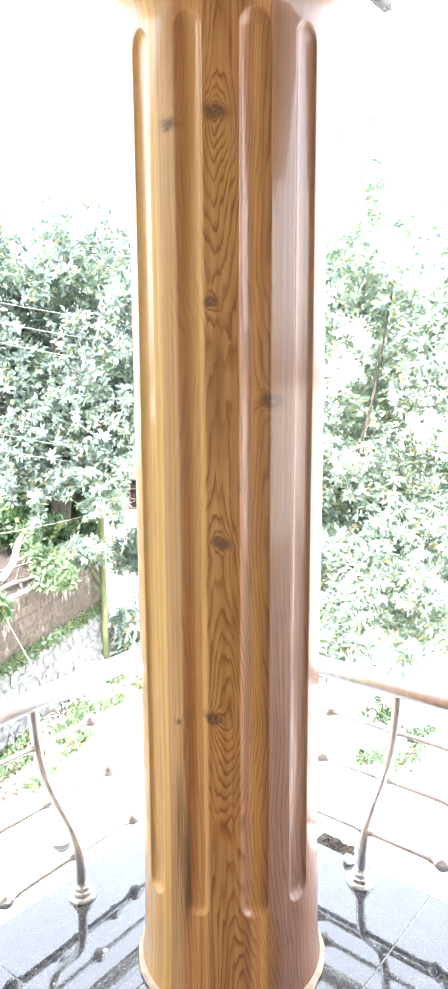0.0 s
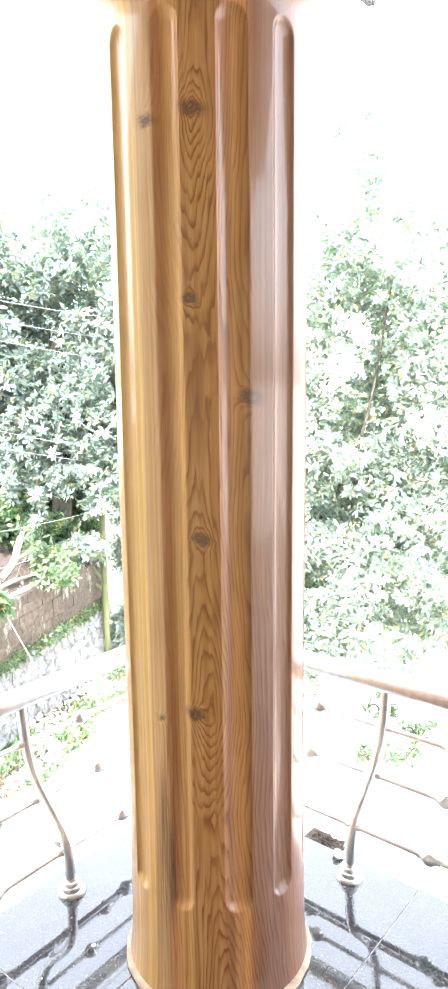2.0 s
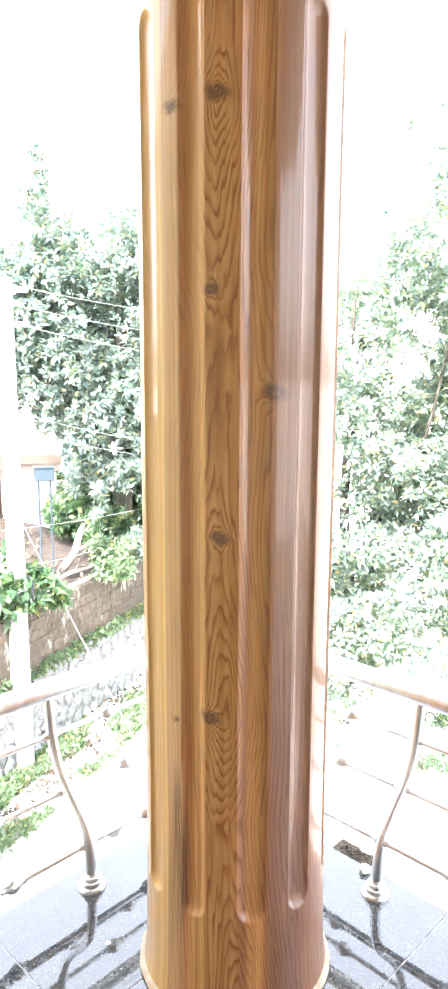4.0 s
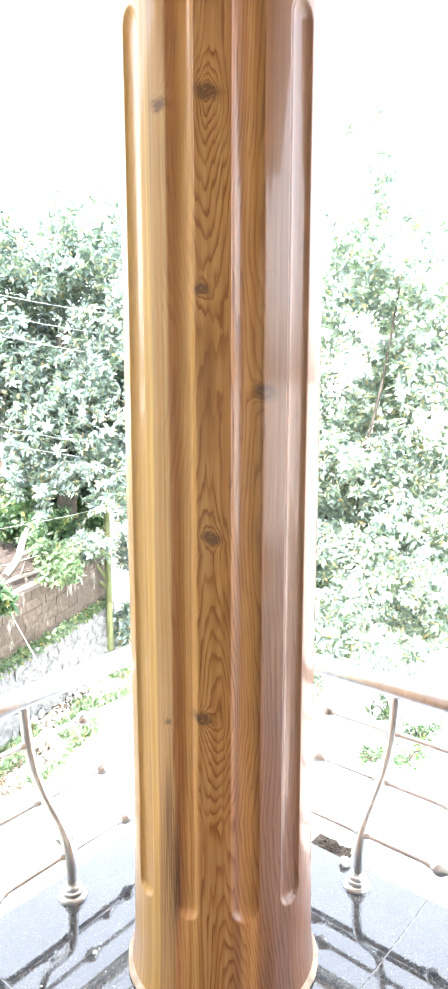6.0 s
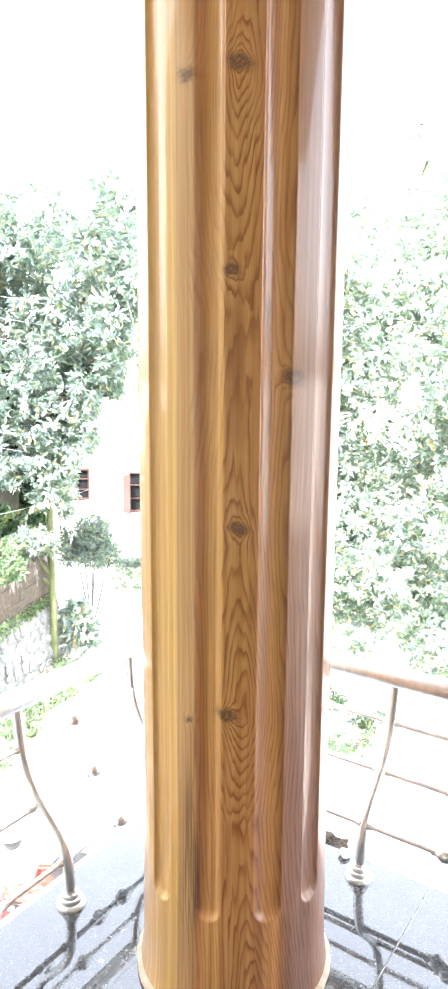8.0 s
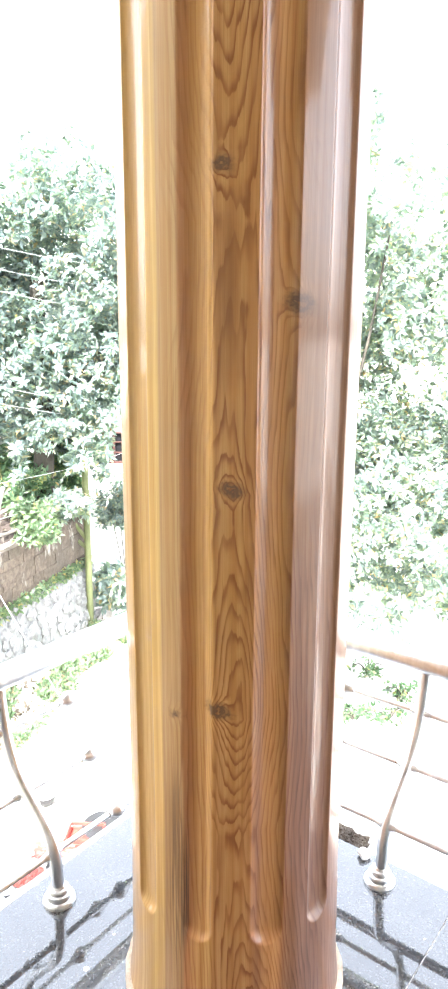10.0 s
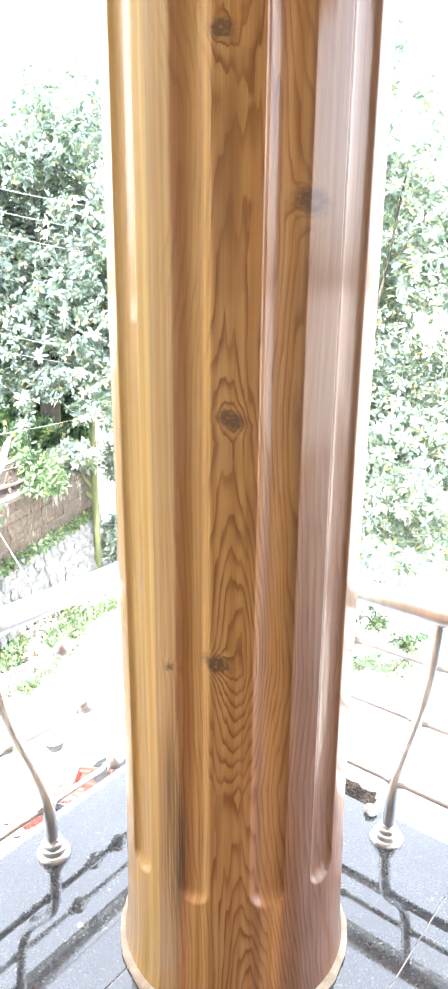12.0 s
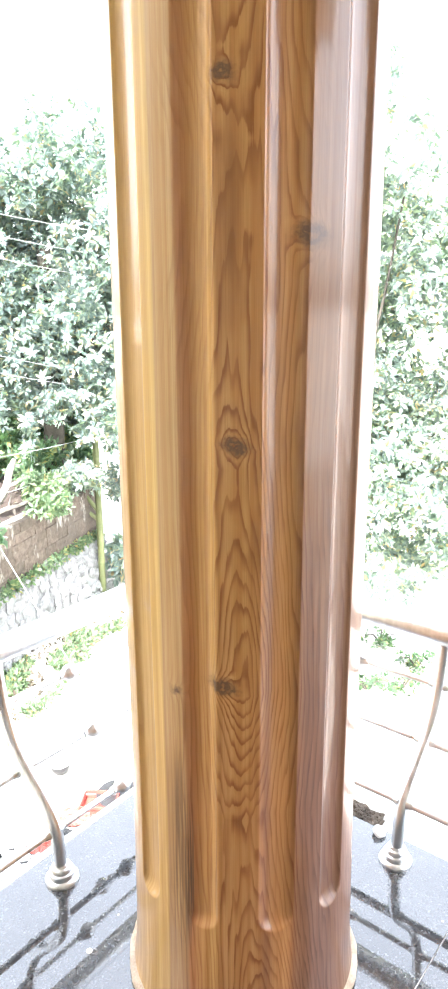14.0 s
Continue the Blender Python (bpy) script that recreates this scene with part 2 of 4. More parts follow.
# paler than LEAF_DARK: strong sun on the right-hand tree is put into the colour
LEAF_PALE = leaf("sunlit_glossy_leaf", (0.14, 0.18, 0.175), (0.23, 0.285, 0.27), (0.36, 0.41, 0.31), 0.40)
LEAF_LIGHT = leaf("fresh_leaf", (0.055, 0.105, 0.055), (0.105, 0.185, 0.10), (0.20, 0.27, 0.13), 0.38)
GRASS = leaf("grass_blade", (0.09, 0.14, 0.075), (0.15, 0.22, 0.125), (0.25, 0.30, 0.18), 0.5)
LITTER = leaf("dry_leaf", (0.05, 0.04, 0.03), (0.11, 0.085, 0.065), (0.22, 0.18, 0.14), 0.7)
POLE_MAT = plain("pale_cast_concrete", (0.27, 0.255, 0.24), (0.44, 0.42, 0.40), 2.0, 0.85, bump=0.3)
CABLE = plain("pale_cable", (0.45, 0.46, 0.46), (0.6, 0.61, 0.61), 9.0, 0.5, bump=0)
BLUE_GREY = plain("blue_grey_enamel", (0.022, 0.036, 0.048), (0.034, 0.052, 0.066), 5.0, 0.5, bump=0.05)
BROWN_WOOD = plain("red_brown_joinery", (0.045, 0.016, 0.012), (0.085, 0.034, 0.025), 6.0, 0.5, bump=0.1)
DARK_PANE = plain("dark_room_pane", (0.008, 0.008, 0.009), (0.016, 0.016, 0.018), 2.0, 0.6, bump=0)
DARK_PANE.node_tree.nodes["Principled BSDF"].inputs["Specular IOR Level"].default_value = 0.12
PALE_GLASS = plain("hazy_window_glass", (0.16, 0.17, 0.17), (0.24, 0.25, 0.25), 2.0, 0.3, bump=0)
RED_PLASTIC = plain("faded_red_plastic", (0.22, 0.035, 0.028), (0.36, 0.09, 0.065), 5.0, 0.45, bump=0.1)
PALE_PLASTIC = plain("dusty_white_plastic", (0.6, 0.58, 0.55), (0.8, 0.78, 0.75), 5.0, 0.5, bump=0.1)
BLACK_PLASTIC = plain("black_plastic", (0.015, 0.015, 0.016), (0.04, 0.04, 0.042), 6.0, 0.4, bump=0.05)
PAINT_DROP = plain("dried_white_paint", (0.62, 0.6, 0.52), (0.78, 0.76, 0.68), 60.0, 0.6, bump=0.1)
ROOF_SHEET = plain("weathered_roof_slab", (0.30, 0.22, 0.17), (0.5, 0.4, 0.33), 2.0, 0.85, bump=0.3)
DRY_WOOD = plain("dry_grey_wood", (0.10, 0.085, 0.07), (0.26, 0.23, 0.20), 4.0, 0.9, bump=0.5, distance=0.02)
OCHRE = plain("ochre_plaque", (0.30, 0.24, 0.10), (0.48, 0.40, 0.20), 12.0, 0.6)


# ---- building tools ----
def mesh_of(name, bm, material, smooth=False):
    me = bpy.data.meshes.new(name)
    bm.normal_update()
    bm.to_mesh(me)
    bm.free()
    me.materials.append(material)
    if smooth:
        me.shade_smooth()
        me.set_sharp_from_angle(angle=radians(38))
    return me


def part(name, bm, material, parent, label="", smooth=False):
    """A bmesh as one mesh object under a thing or a part."""
    ob = new(name, mesh_of(name, bm, material, smooth))
    ob.parent = parent
    return tagged(ob, label)


def thing(name, label, category, at=(0, 0, 0), turn=0.0, group="", kind=""):
    ob = new(name)
    ob.matrix_world = pose(*at, 0, 0, turn)
    return tagged(ob, label, category, group, kind)


def structure(name, bm, material, label, category):
    return tagged(new(name, mesh_of(name, bm, material)), label, category, kind="structure")


def box(x0, x1, y0, y1, z0, z1, bevel=0.0, bm=None):
    bm = bm or bmesh.new()
    made = bmesh.ops.create_cube(bm, size=1.0, matrix=Matrix.LocRotScale(((x0 + x1) / 2, (y0 + y1) / 2, (z0 + z1) / 2), None, (x1 - x0, y1 - y0, z1 - z0)))
    if bevel:
        edges = list({e for v in made["verts"] for e in v.link_edges})
        bmesh.ops.bevel(bm, geom=edges, offset=bevel, segments=2, affect="EDGES", profile=0.6)
    return bm


def lathe(profile, sides=32, centre=(0, 0), bm=None, closed=True):
    """A turned form from (radius, z) pairs, bottom to top."""
    bm = bm or bmesh.new()
    rings = []
    for r, z in profile:
        rings.append([bm.verts.new((centre[0] + r * math.cos(2 * math.pi * i / sides), centre[1] + r * math.sin(2 * math.pi * i / sides), z)) for i in range(sides)])
    for low, high in zip(rings, rings[1:]):
        for i in range(sides):
            bm.faces.new((low[i], low[(i + 1) % sides], high[(i + 1) % sides], high[i]))
    if closed:
        bm.faces.new(rings[0][::-1])
        bm.faces.new(rings[-1])
    return bm


def tube(points, radius, sides=10, bm=None, taper=1.0):
    """A round bar along a line of points; taper: the last radius over the first."""
    bm = bm or bmesh.new()
    points = [Vector(p) for p in points]
    rings = []
    side = None
    for i, p in enumerate(points):
        way = (points[min(i + 1, len(points) - 1)] - points[max(i - 1, 0)]).normalized()
        if side is None:
            side = way.orthogonal().normalized()
        side = (side - way * side.dot(way)).normalized()
        other = way.cross(side)
        r = radius * (1 + (taper - 1) * i / max(1, len(points) - 1))
        rings.append([bm.verts.new(p + r * (math.cos(a) * side + math.sin(a) * other)) for a in [2 * math.pi * k / sides for k in range(sides)]])
    for low, high in zip(rings, rings[1:]):
        for i in range(sides):
            bm.faces.new((low[i], low[(i + 1) % sides], high[(i + 1) % sides], high[i]))
    bm.faces.new(rings[0][::-1])
    bm.faces.new(rings[-1])
    return bm


def smoothed(points, steps=5):
    """A soft line through the points."""
    p = [Vector(q) for q in points]
    out = []
    for i in range(len(p) - 1):
        a, b, c, d = p[max(i - 1, 0)], p[i], p[i + 1], p[min(i + 2, len(p) - 1)]
        for k in range(steps):
            t = k / steps
            out.append(0.5 * ((2 * b) + (c - a) * t + (2 * a - 5 * b + 4 * c - d) * t * t + (3 * b - a - 3 * c + d) * t ** 3))
    return out + [p[-1]]


# ---- the balcony ----
COL_X, COL_Y, COL_R = -1.032, 1.2953, 0.2176
EDGE_X, EDGE_Y = -1.57, 1.80            # outer edges of the granite
slab = structure("floor", box(EDGE_X + 0.005, 2.4, -2.6, EDGE_Y - 0.005, -0.16, -0.0015), GROUT, "concrete balcony slab under black granite", "floor")
structure("ledge", box(EDGE_X - 0.06, 2.4, -2.6, EDGE_Y + 0.10, -0.30, -0.04), CONCRETE, "bare concrete ledge along the balcony edge", "ledge")


def column():
    """The round fluted wooden column with its raw foot and its spreading head."""
    root = thing("column", "round fluted column clad in varnished knotty teak", "column", (COL_X, COL_Y, 0.0))
    deep = 0.0135
    low, high = 0.262, 2.148
    # turn and half width of each flute, in degrees: cut by hand, so not quite even
    flutes = [(-105.5, 7.8), (-72.0, 7.3), (-37.4, 8.2), (-5.6, 8.2)] + [(30.5 + 36.0 * k, 7.8) for k in range(6)]
    cut = np.concatenate((np.linspace(0.0, 0.62, 6), np.linspace(0.68, 1.12, 16), np.linspace(1.2, 1.5, 4)))
    cut = np.concatenate((-cut[:0:-1], cut))
    turns = np.unique(np.round(np.concatenate([(c + h * cut + 180.0) % 360.0 - 180.0 for c, h in flutes] + [np.arange(-180.0, 180.0, 1.5)]), 2))
    turns = turns[np.concatenate(([True], np.diff(turns) > 0.12))]
    heights = np.concatenate(([0.012], np.arange(0.02, 0.24, 0.01), np.arange(0.24, 0.32, 0.003), np.arange(0.325, 2.08, 0.009), np.arange(2.085, 2.17, 0.003), np.arange(2.175, 2.40, 0.008)))
    a, z = np.meshgrid(turns, heights)
    hollow = np.zeros_like(a)
    for centre, half in flutes:
        arc, width = np.radians((a - centre + 180.0) % 360.0 - 180.0) * COL_R, np.radians(half) * COL_R
        beyond = np.maximum(0.0, np.maximum(low + width - z, z - (high - width)))
        reach = np.sqrt(arc ** 2 + beyond ** 2) / width
        hollow += sum(deep * np.clip(1.0 - np.clip(reach + soft, 0.0, None) ** 2.6, 0.0, 1.0) ** 0.8 for soft in (-0.06, -0.03, 0.0, 0.03, 0.06)) / 5.0
    radius = COL_R - hollow
    radius += 0.006 * np.clip((0.50 - z) / 0.50, 0, 1) ** 1.5 + 0.008 * np.clip((0.11 - z) / 0.11, 0, 1) ** 2
    radius += 4.2 * np.clip(z - 2.145, 0, 0.1) ** 2 + 0.5 * np.clip(z - 2.245, 0, 0.05)
    radius += 0.0006 * np.sin(z * 5.0 + np.radians(a) * 2)
    x, y = radius * np.cos(np.radians(a)), radius * np.sin(np.radians(a))
    rows, cols = a.shape
    verts = np.stack([x, y, z], -1).reshape(-1, 3)
    i = np.arange(rows - 1)[:, None] * cols
    j = np.arange(cols)[None, :]
    k = (j + 1) % cols
    faces = np.stack([i + j, i + k, i + cols + k, i + cols + j], -1).reshape(-1, 4)
    me = bpy.data.meshes.new("shaft")
    me.from_pydata(verts.tolist(), [], faces.tolist())
    u = np.radians(a + 56.0) * COL_R
    heartline = 0.010 * np.sin(z * 3.1) + 0.006 * np.sin(z * 9.0 + 1.0) + np.where(z < 0.5, (0.5 - z) * 0.075, 0.0) + 0.05 * np.clip(z - 1.15, 0.0, 0.4) * np.clip((1.66 - z) / 0.12, 0.0, 1.0)
    # how deep the pith lies under the face: growing upwards it draws arches, shrinking it draws bowls
    pith = np.interp(z, (0.0, 0.28, 0.50, 0.73, 0.80, 1.10, 1.54, 1.60, 1.93, 2.05, 2.4), (0.015, 0.060, 0.080, 0.018, 0.020, 0.068, 0.090, 0.088, 0.020, 0.040, 0.050))
    v = u - heartline
    pith = 0.09 - (0.09 - pith) * np.exp(-(v / np.interp(z, (0.0, 0.26, 0.42), (0.090, 0.080, 0.066))) ** 2)
    ring = 122.0 * np.sqrt((0.04 * np.arcsinh(v / 0.04)) ** 2 + pith ** 2) + 55.0 * np.sqrt(np.maximum(0.0, np.abs(v) - 0.040) ** 2 + 0.01 ** 2) + 0.12 * np.sin(z * 21.0 + u * 30.0)
    scar = np.exp(-((a + 83.4 - 5.0 * (z - 0.4)) / 4.0) ** 4 - ((z - 0.38) / 0.22) ** 4) + 1.4 * np.exp(-((a + 78.4) / 1.5) ** 2 - ((z - 0.36) / 0.13) ** 4)
    figure = 1.0 - 0.8 * np.clip((a + 29.0) / 2.0, 0, 1) * np.clip((z - 0.75) / 0.6, 0, 1)
    figure *= 1.0 - 0.55 * np.clip((-64.0 - a) / 3.0, 0, 1) * np.clip((z - 0.65) / 0.2, 0, 1)
    near, smoke = np.full_like(ring, 9.0), 0.85 * np.exp(-((u + 0.012 - 0.05 * (z - 1.4)) / 0.020) ** 2 - ((z - 1.45) / 0.17) ** 2)
    smoke += 0.75 * np.exp(-((a + 48.0) / 3.0) ** 2 - ((z - 0.985) / 0.075) ** 2) + 0.5 * np.exp(-((a + 52.5) / 2.5) ** 2 - ((z - 0.955) / 0.015) ** 2)
    for at, up, size, strong in ((-58.1, 1.966, 1.0, 1.0), (-83.6, 1.955, 1.0, 0.75), (-60.7, 1.618, 0.9, 0.85), (-27.2, 1.424, 1.1, 1.0), (-56.1, 1.133, 0.9, 1.0), (-61.4, 0.744, 1.0, 1.0), (-83.5, 0.723, 0.8, 0.55), (-150.0, 1.3, 1.0, 1.0), (40.0, 0.9, 1.0, 1.0), (100.0, 1.5, 1.0, 1.0)):
        du, dz = np.radians(a - at) * COL_R, z - up
        du, dz = du + 0.002 * np.sin(dz * 230 + at) + 0.3 * dz * strong, dz + 0.0018 * np.sin(du * 210 + at * 2)
        ring -= 2.2 * size * strong * np.exp(-(du / (0.022 * size)) ** 2 - (dz / (0.018 * size)) ** 2)
        ring -= 1.2 * size * strong ** 2 * np.exp(-(du / 0.030) ** 2 - (dz / 0.055) ** 2)
        near = np.minimum(near, ((du / (0.0165 * size)) ** 2 + (dz / (0.0115 * size)) ** 2) ** 0.5 + 1.2 * (1 - strong))
        smoke = np.maximum(smoke, 0.8 * strong * np.exp(-((du / (0.032 * size)) ** 2 + (dz / (0.022 * size)) ** 2)))
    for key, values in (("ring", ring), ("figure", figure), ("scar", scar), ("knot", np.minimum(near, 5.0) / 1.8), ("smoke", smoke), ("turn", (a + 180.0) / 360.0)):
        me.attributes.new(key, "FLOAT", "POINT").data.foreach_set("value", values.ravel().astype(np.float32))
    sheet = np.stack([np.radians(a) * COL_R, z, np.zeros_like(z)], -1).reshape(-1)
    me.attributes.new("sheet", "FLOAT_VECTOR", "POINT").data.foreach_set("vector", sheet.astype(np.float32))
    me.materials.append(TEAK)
    me.shade_smooth()
    shaft = new("shaft", me)
    shaft.parent = root
    bm = lathe([(0.20, 0.0), (0.240, 0.0), (0.242, 0.004), (0.2415, 0.009), (0.2375, 0.014), (0.2305, 0.017), (0.20, 0.017)], 96)
    for v in bm.verts:
        wob = noise.noise(Vector((v.co.x * 30, v.co.y * 30, v.co.z * 20)))
        v.co.x *= 1 + 0.016 * wob
        v.co.y *= 1 + 0.016 * wob
    part("foot_edge", bm, RAW_EDGE, root, "rough unvarnished edge round the foot", True)
    part("head", lathe([(0.27, 2.396), (0.30, 2.40), (0.305, 2.43), (0.30, 2.46), (0.28, 2.47), (0.28, 2.575)], 64), TEAK, root, smooth=True)
    return root


column()


def railing(name, run, along, posts, balls, bars, lean):
    """A steel railing: run(s, offset, z) gives the place s along it and offset outwards."""
    root = thing(name, "polished stainless steel balcony railing with curved posts", "railing")
    s0, s1 = along
    bend = ((0.0, 0.0), (0.0, 0.06), (0.001, 0.12), (0.013, 0.17), (0.045, 0.215), (0.088, 0.262), (0.128, 0.315), (0.152, 0.38), (0.163, 0.46), (0.165, 0.535))
    part("top_rail", tube([run(s0 + (s1 - s0) * i / 12, 0.165, 0.556) for i in range(13)], 0.031, 24), STEEL, root, "thick round handrail tube", True)
    for offset, z, slip in bars:
        part("bar", tube([run(s0, offset, z), run(s1, offset, z)], 0.0078, 10), STEEL, root, "thin round bar", True)
        for s in balls:
            ball = lathe([(0.006, -0.036), (0.0115, -0.035), (0.0115, -0.022), (0.0155, -0.0165), (0.0195, -0.010), (0.0218, 0.0), (0.0195, 0.010), (0.0155, 0.0165), (0.0115, 0.022), (0.0115, 0.035), (0.006, 0.036)], 20)
            turn = (run(1, 0, 0) - run(0, 0, 0)).to_track_quat("Z", "Y").to_matrix().to_4x4()
            bmesh.ops.transform(ball, matrix=Matrix.Translation(run(s + slip, offset, z)) @ turn, verts=ball.verts)
            part("ball", ball, STEEL, root, "small steel ball on a bar", True)
    for s in posts:
        post = part("post", tube(smoothed([run(s + lean * z, o, z) for o, z in bend], 4), 0.0155, 16), STEEL, root, "S-curved steel tube post", True)
        for offset, z, slip in bars:
            for side in (-1, 1):
                here = s + lean * z
                part("collar", tube([run(here + side * 0.010, offset, z), run(here + side * 0.019, offset, z), run(here + side * 0.026, offset, z)], 0.0125, 12, taper=0.72), STEEL, post, "small steel collar where a bar meets the post", True)
        at = run(s, 0, 0)
        part("flange", lathe([(0.0, 0.0), (0.040, 0.0), (0.041, 0.003), (0.040, 0.009), (0.036, 0.013), (0.0315, 0.014), (0.032, 0.020), (0.030, 0.026), (0.0255, 0.028), (0.0258, 0.034), (0.0235, 0.039), (0.0185, 0.041), (0.0175, 0.046), (0.0155, 0.048)], 28, (at.x, at.y)), STEEL, post, "stepped round base flange", True)
    return root


LEFT_X, RIGHT_Y = -1.483, 1.722
railing("railing", lambda s, o, z: Vector((LEFT_X - o, s, z)), (-2.5, RIGHT_Y + 0.165), [1.627 - 0.455 * k for k in range(9)], [1.388 - 0.455 * k for k in range(8)], ((0.160, 0.415, -0.030), (0.115, 0.252, 0.0), (0.012, 0.130, 0.0)), -0.04)
railing("railing", lambda s, o, z: Vector((s, RIGHT_Y + o, z)), (LEFT_X - 0.165, 2.3), [-0.883 + 0.45 * k for k in range(-1, 7)], [-0.645 + 0.447 * k for k in range(-1, 7)], ((0.160, 0.415, 0.0), (0.108, 0.283, 0.0), (0.008, 0.165, 0.0)), 0.04)

# roof over the balcony
structure("beam_1", box(COL_X - 0.12, 2.4, COL_Y - 0.09, COL_Y + 0.09, 2.575, 2.85, 0.006), BEAM_PAINT, "grey painted roof beam over the column", "beam")
structure("beam_2", box(COL_X - 0.09, COL_X + 0.09, -2.6, COL_Y - 0.092, 2.578, 2.85, 0.006), BEAM_PAINT, "grey painted roof beam over the column", "beam")
structure("trim_1", box(-1.735, COL_X - 0.12, COL_Y - 0.012, COL_Y + 0.012, 2.5, 2.85, 0.002), BEAM_PAINT, "thin grey rafter plate under the eave", "trim")
structure("trim_2", box(COL_X - 0.012, COL_X + 0.012, COL_Y + 0.092, 2.03, 2.5, 2.85, 0.002), BEAM_PAINT, "thin grey rafter plate under the eave", "trim")
structure("ceiling", box(-1.88, 3.0, -3.0, 2.19, 2.85, 2.98), DIM_PAINT, "cream plastered roof slab", "ceiling")
# house wall out of view; its cream is set for warm bounce on the column
structure("wall_south", box(-1.6, 2.6, -2.8, -2.6, -5.5, 2.85), DIM_PAINT, "unseen cream plastered house wall that bounces warm light", "wall")
# added out of view: bounces warm light, hides the sky from the varnish
structure("wall_bounce", box(-8.0, -1.602, -2.8, -2.6, -5.5, 4.2), plain("warm_cream_paint", (0.70, 0.58, 0.41), (0.80, 0.68, 0.50), 2.0, 0.7, bump=0.08), "unseen warm cream wall added to bounce light and block sky sheen", "wall")
# also unseen; its length limits the bright sheen reflected in the column
structure("wall_east", box(2.4, 2.6, -2.6, 1.05, -5.5, 2.85), DIM_PAINT, "unseen cream plastered house wall that bounces warm light", "wall")
structure("wall_below", box(EDGE_X + 0.02, 2.4, -2.6, EDGE_Y - 0.02, -5.5, -0.30), PAINT, "white painted storey under the balcony", "wall")

# unseen plain wall, added so the column's right flank reflects something darker
structure("wall_reflected", box(9.0, 9.3, -8.0, 16.0, -5.6, -1.2), CONCRETE, "unseen plain grey wall added to darken reflections in the column", "wall")

# ---- the yard ----
GROUND = -5.5


def terrain():
    bm = bmesh.new()
    bmesh.ops.create_grid(bm, x_segments=120, y_segments=120, size=1.0)
    for v in bm.verts:
        x, y = v.co.x, v.co.y
        v.co.x, v.co.y = -8 + 30 * x + 400 * x ** 7, 10 + 30 * y + 400 * y ** 7
        v.co.z = GROUND + 0.05 * noise.noise(v.co * 0.3)
    return bm


structure("ground", terrain(), YARD, "sun-bleached pale concrete and sand yard", "ground")

WALL_A, WALL_B = Vector((-8.6, -0.2)), Vector((-12.95, 11.2))
WALL_TOP, MOSS_Z = -2.8, -4.0
wall_way = (WALL_B - WALL_A).normalized()
wall_out = Vector((wall_way.y, -wall_way.x))
if wall_out.dot(Vector((1, -1))) < 0:
    wall_out = -wall_out


def wall_at(s, out, z):
    p = WALL_A + wall_way * s + wall_out * out
    return Vector((p.x, p.y, z))


WALL_LENGTH = (WALL_B - WALL_A).length


def bank():
    """Higher ground behind the retaining wall."""
    bm = bmesh.new()
    grid = []
    for i in range(40):
        row = []
        for j in range(30):
            s, back = -6 + (WALL_LENGTH + 6.0) * i / 39, 0.1 + 24 * (j / 29) ** 1.6
            p = wall_at(s, -back, 0)
            p.z = WALL_TOP - 0.12 + 0.11 * back + 0.16 * noise.noise(p * 0.7) * min(1.0, back)
            row.append(bm.verts.new(p))
        grid.append(row)
    for i in range(39):
        for j in range(29):
            bm.faces.new((grid[i][j], grid[i + 1][j], grid[i + 1][j + 1], grid[i][j + 1]))
    return bm


structure("bank", bank(), SOIL, "bare brown soil behind the retaining wall", "ground")

# ---- retaining wall core ----
def wall_core():
    bm = bmesh.new()
    corners = []
    for s in (-6.0, WALL_LENGTH):
        corners.append([bm.verts.new(wall_at(s, o, z)) for o, z in ((-0.35, GROUND - 0.2), (0.22, GROUND - 0.2), (0.02, MOSS_Z), (-0.02, MOSS_Z), (-0.02, WALL_TOP - 0.03), (-0.35, WALL_TOP - 0.03))])
    a, b = corners
    for i in range(6):
        bm.faces.new((a[i], a[(i + 1) % 6], b[(i + 1) % 6], b[i]))
    bm.faces.new(a[::-1])
    bm.faces.new(b)
    bmesh.ops.recalc_face_normals(bm, faces=bm.faces)
    return bm


retaining_wall = structure("retaining_wall", wall_core(), RUBBLE, "mossy retaining wall of laterite blocks over rubble", "wall")


def bearing(yaw, distance, z):
    """A place by its turn to the left of +y, in degrees, and its distance."""
    return Vector((-math.sin(radians(yaw)) * distance, math.cos(radians(yaw)) * distance, z))


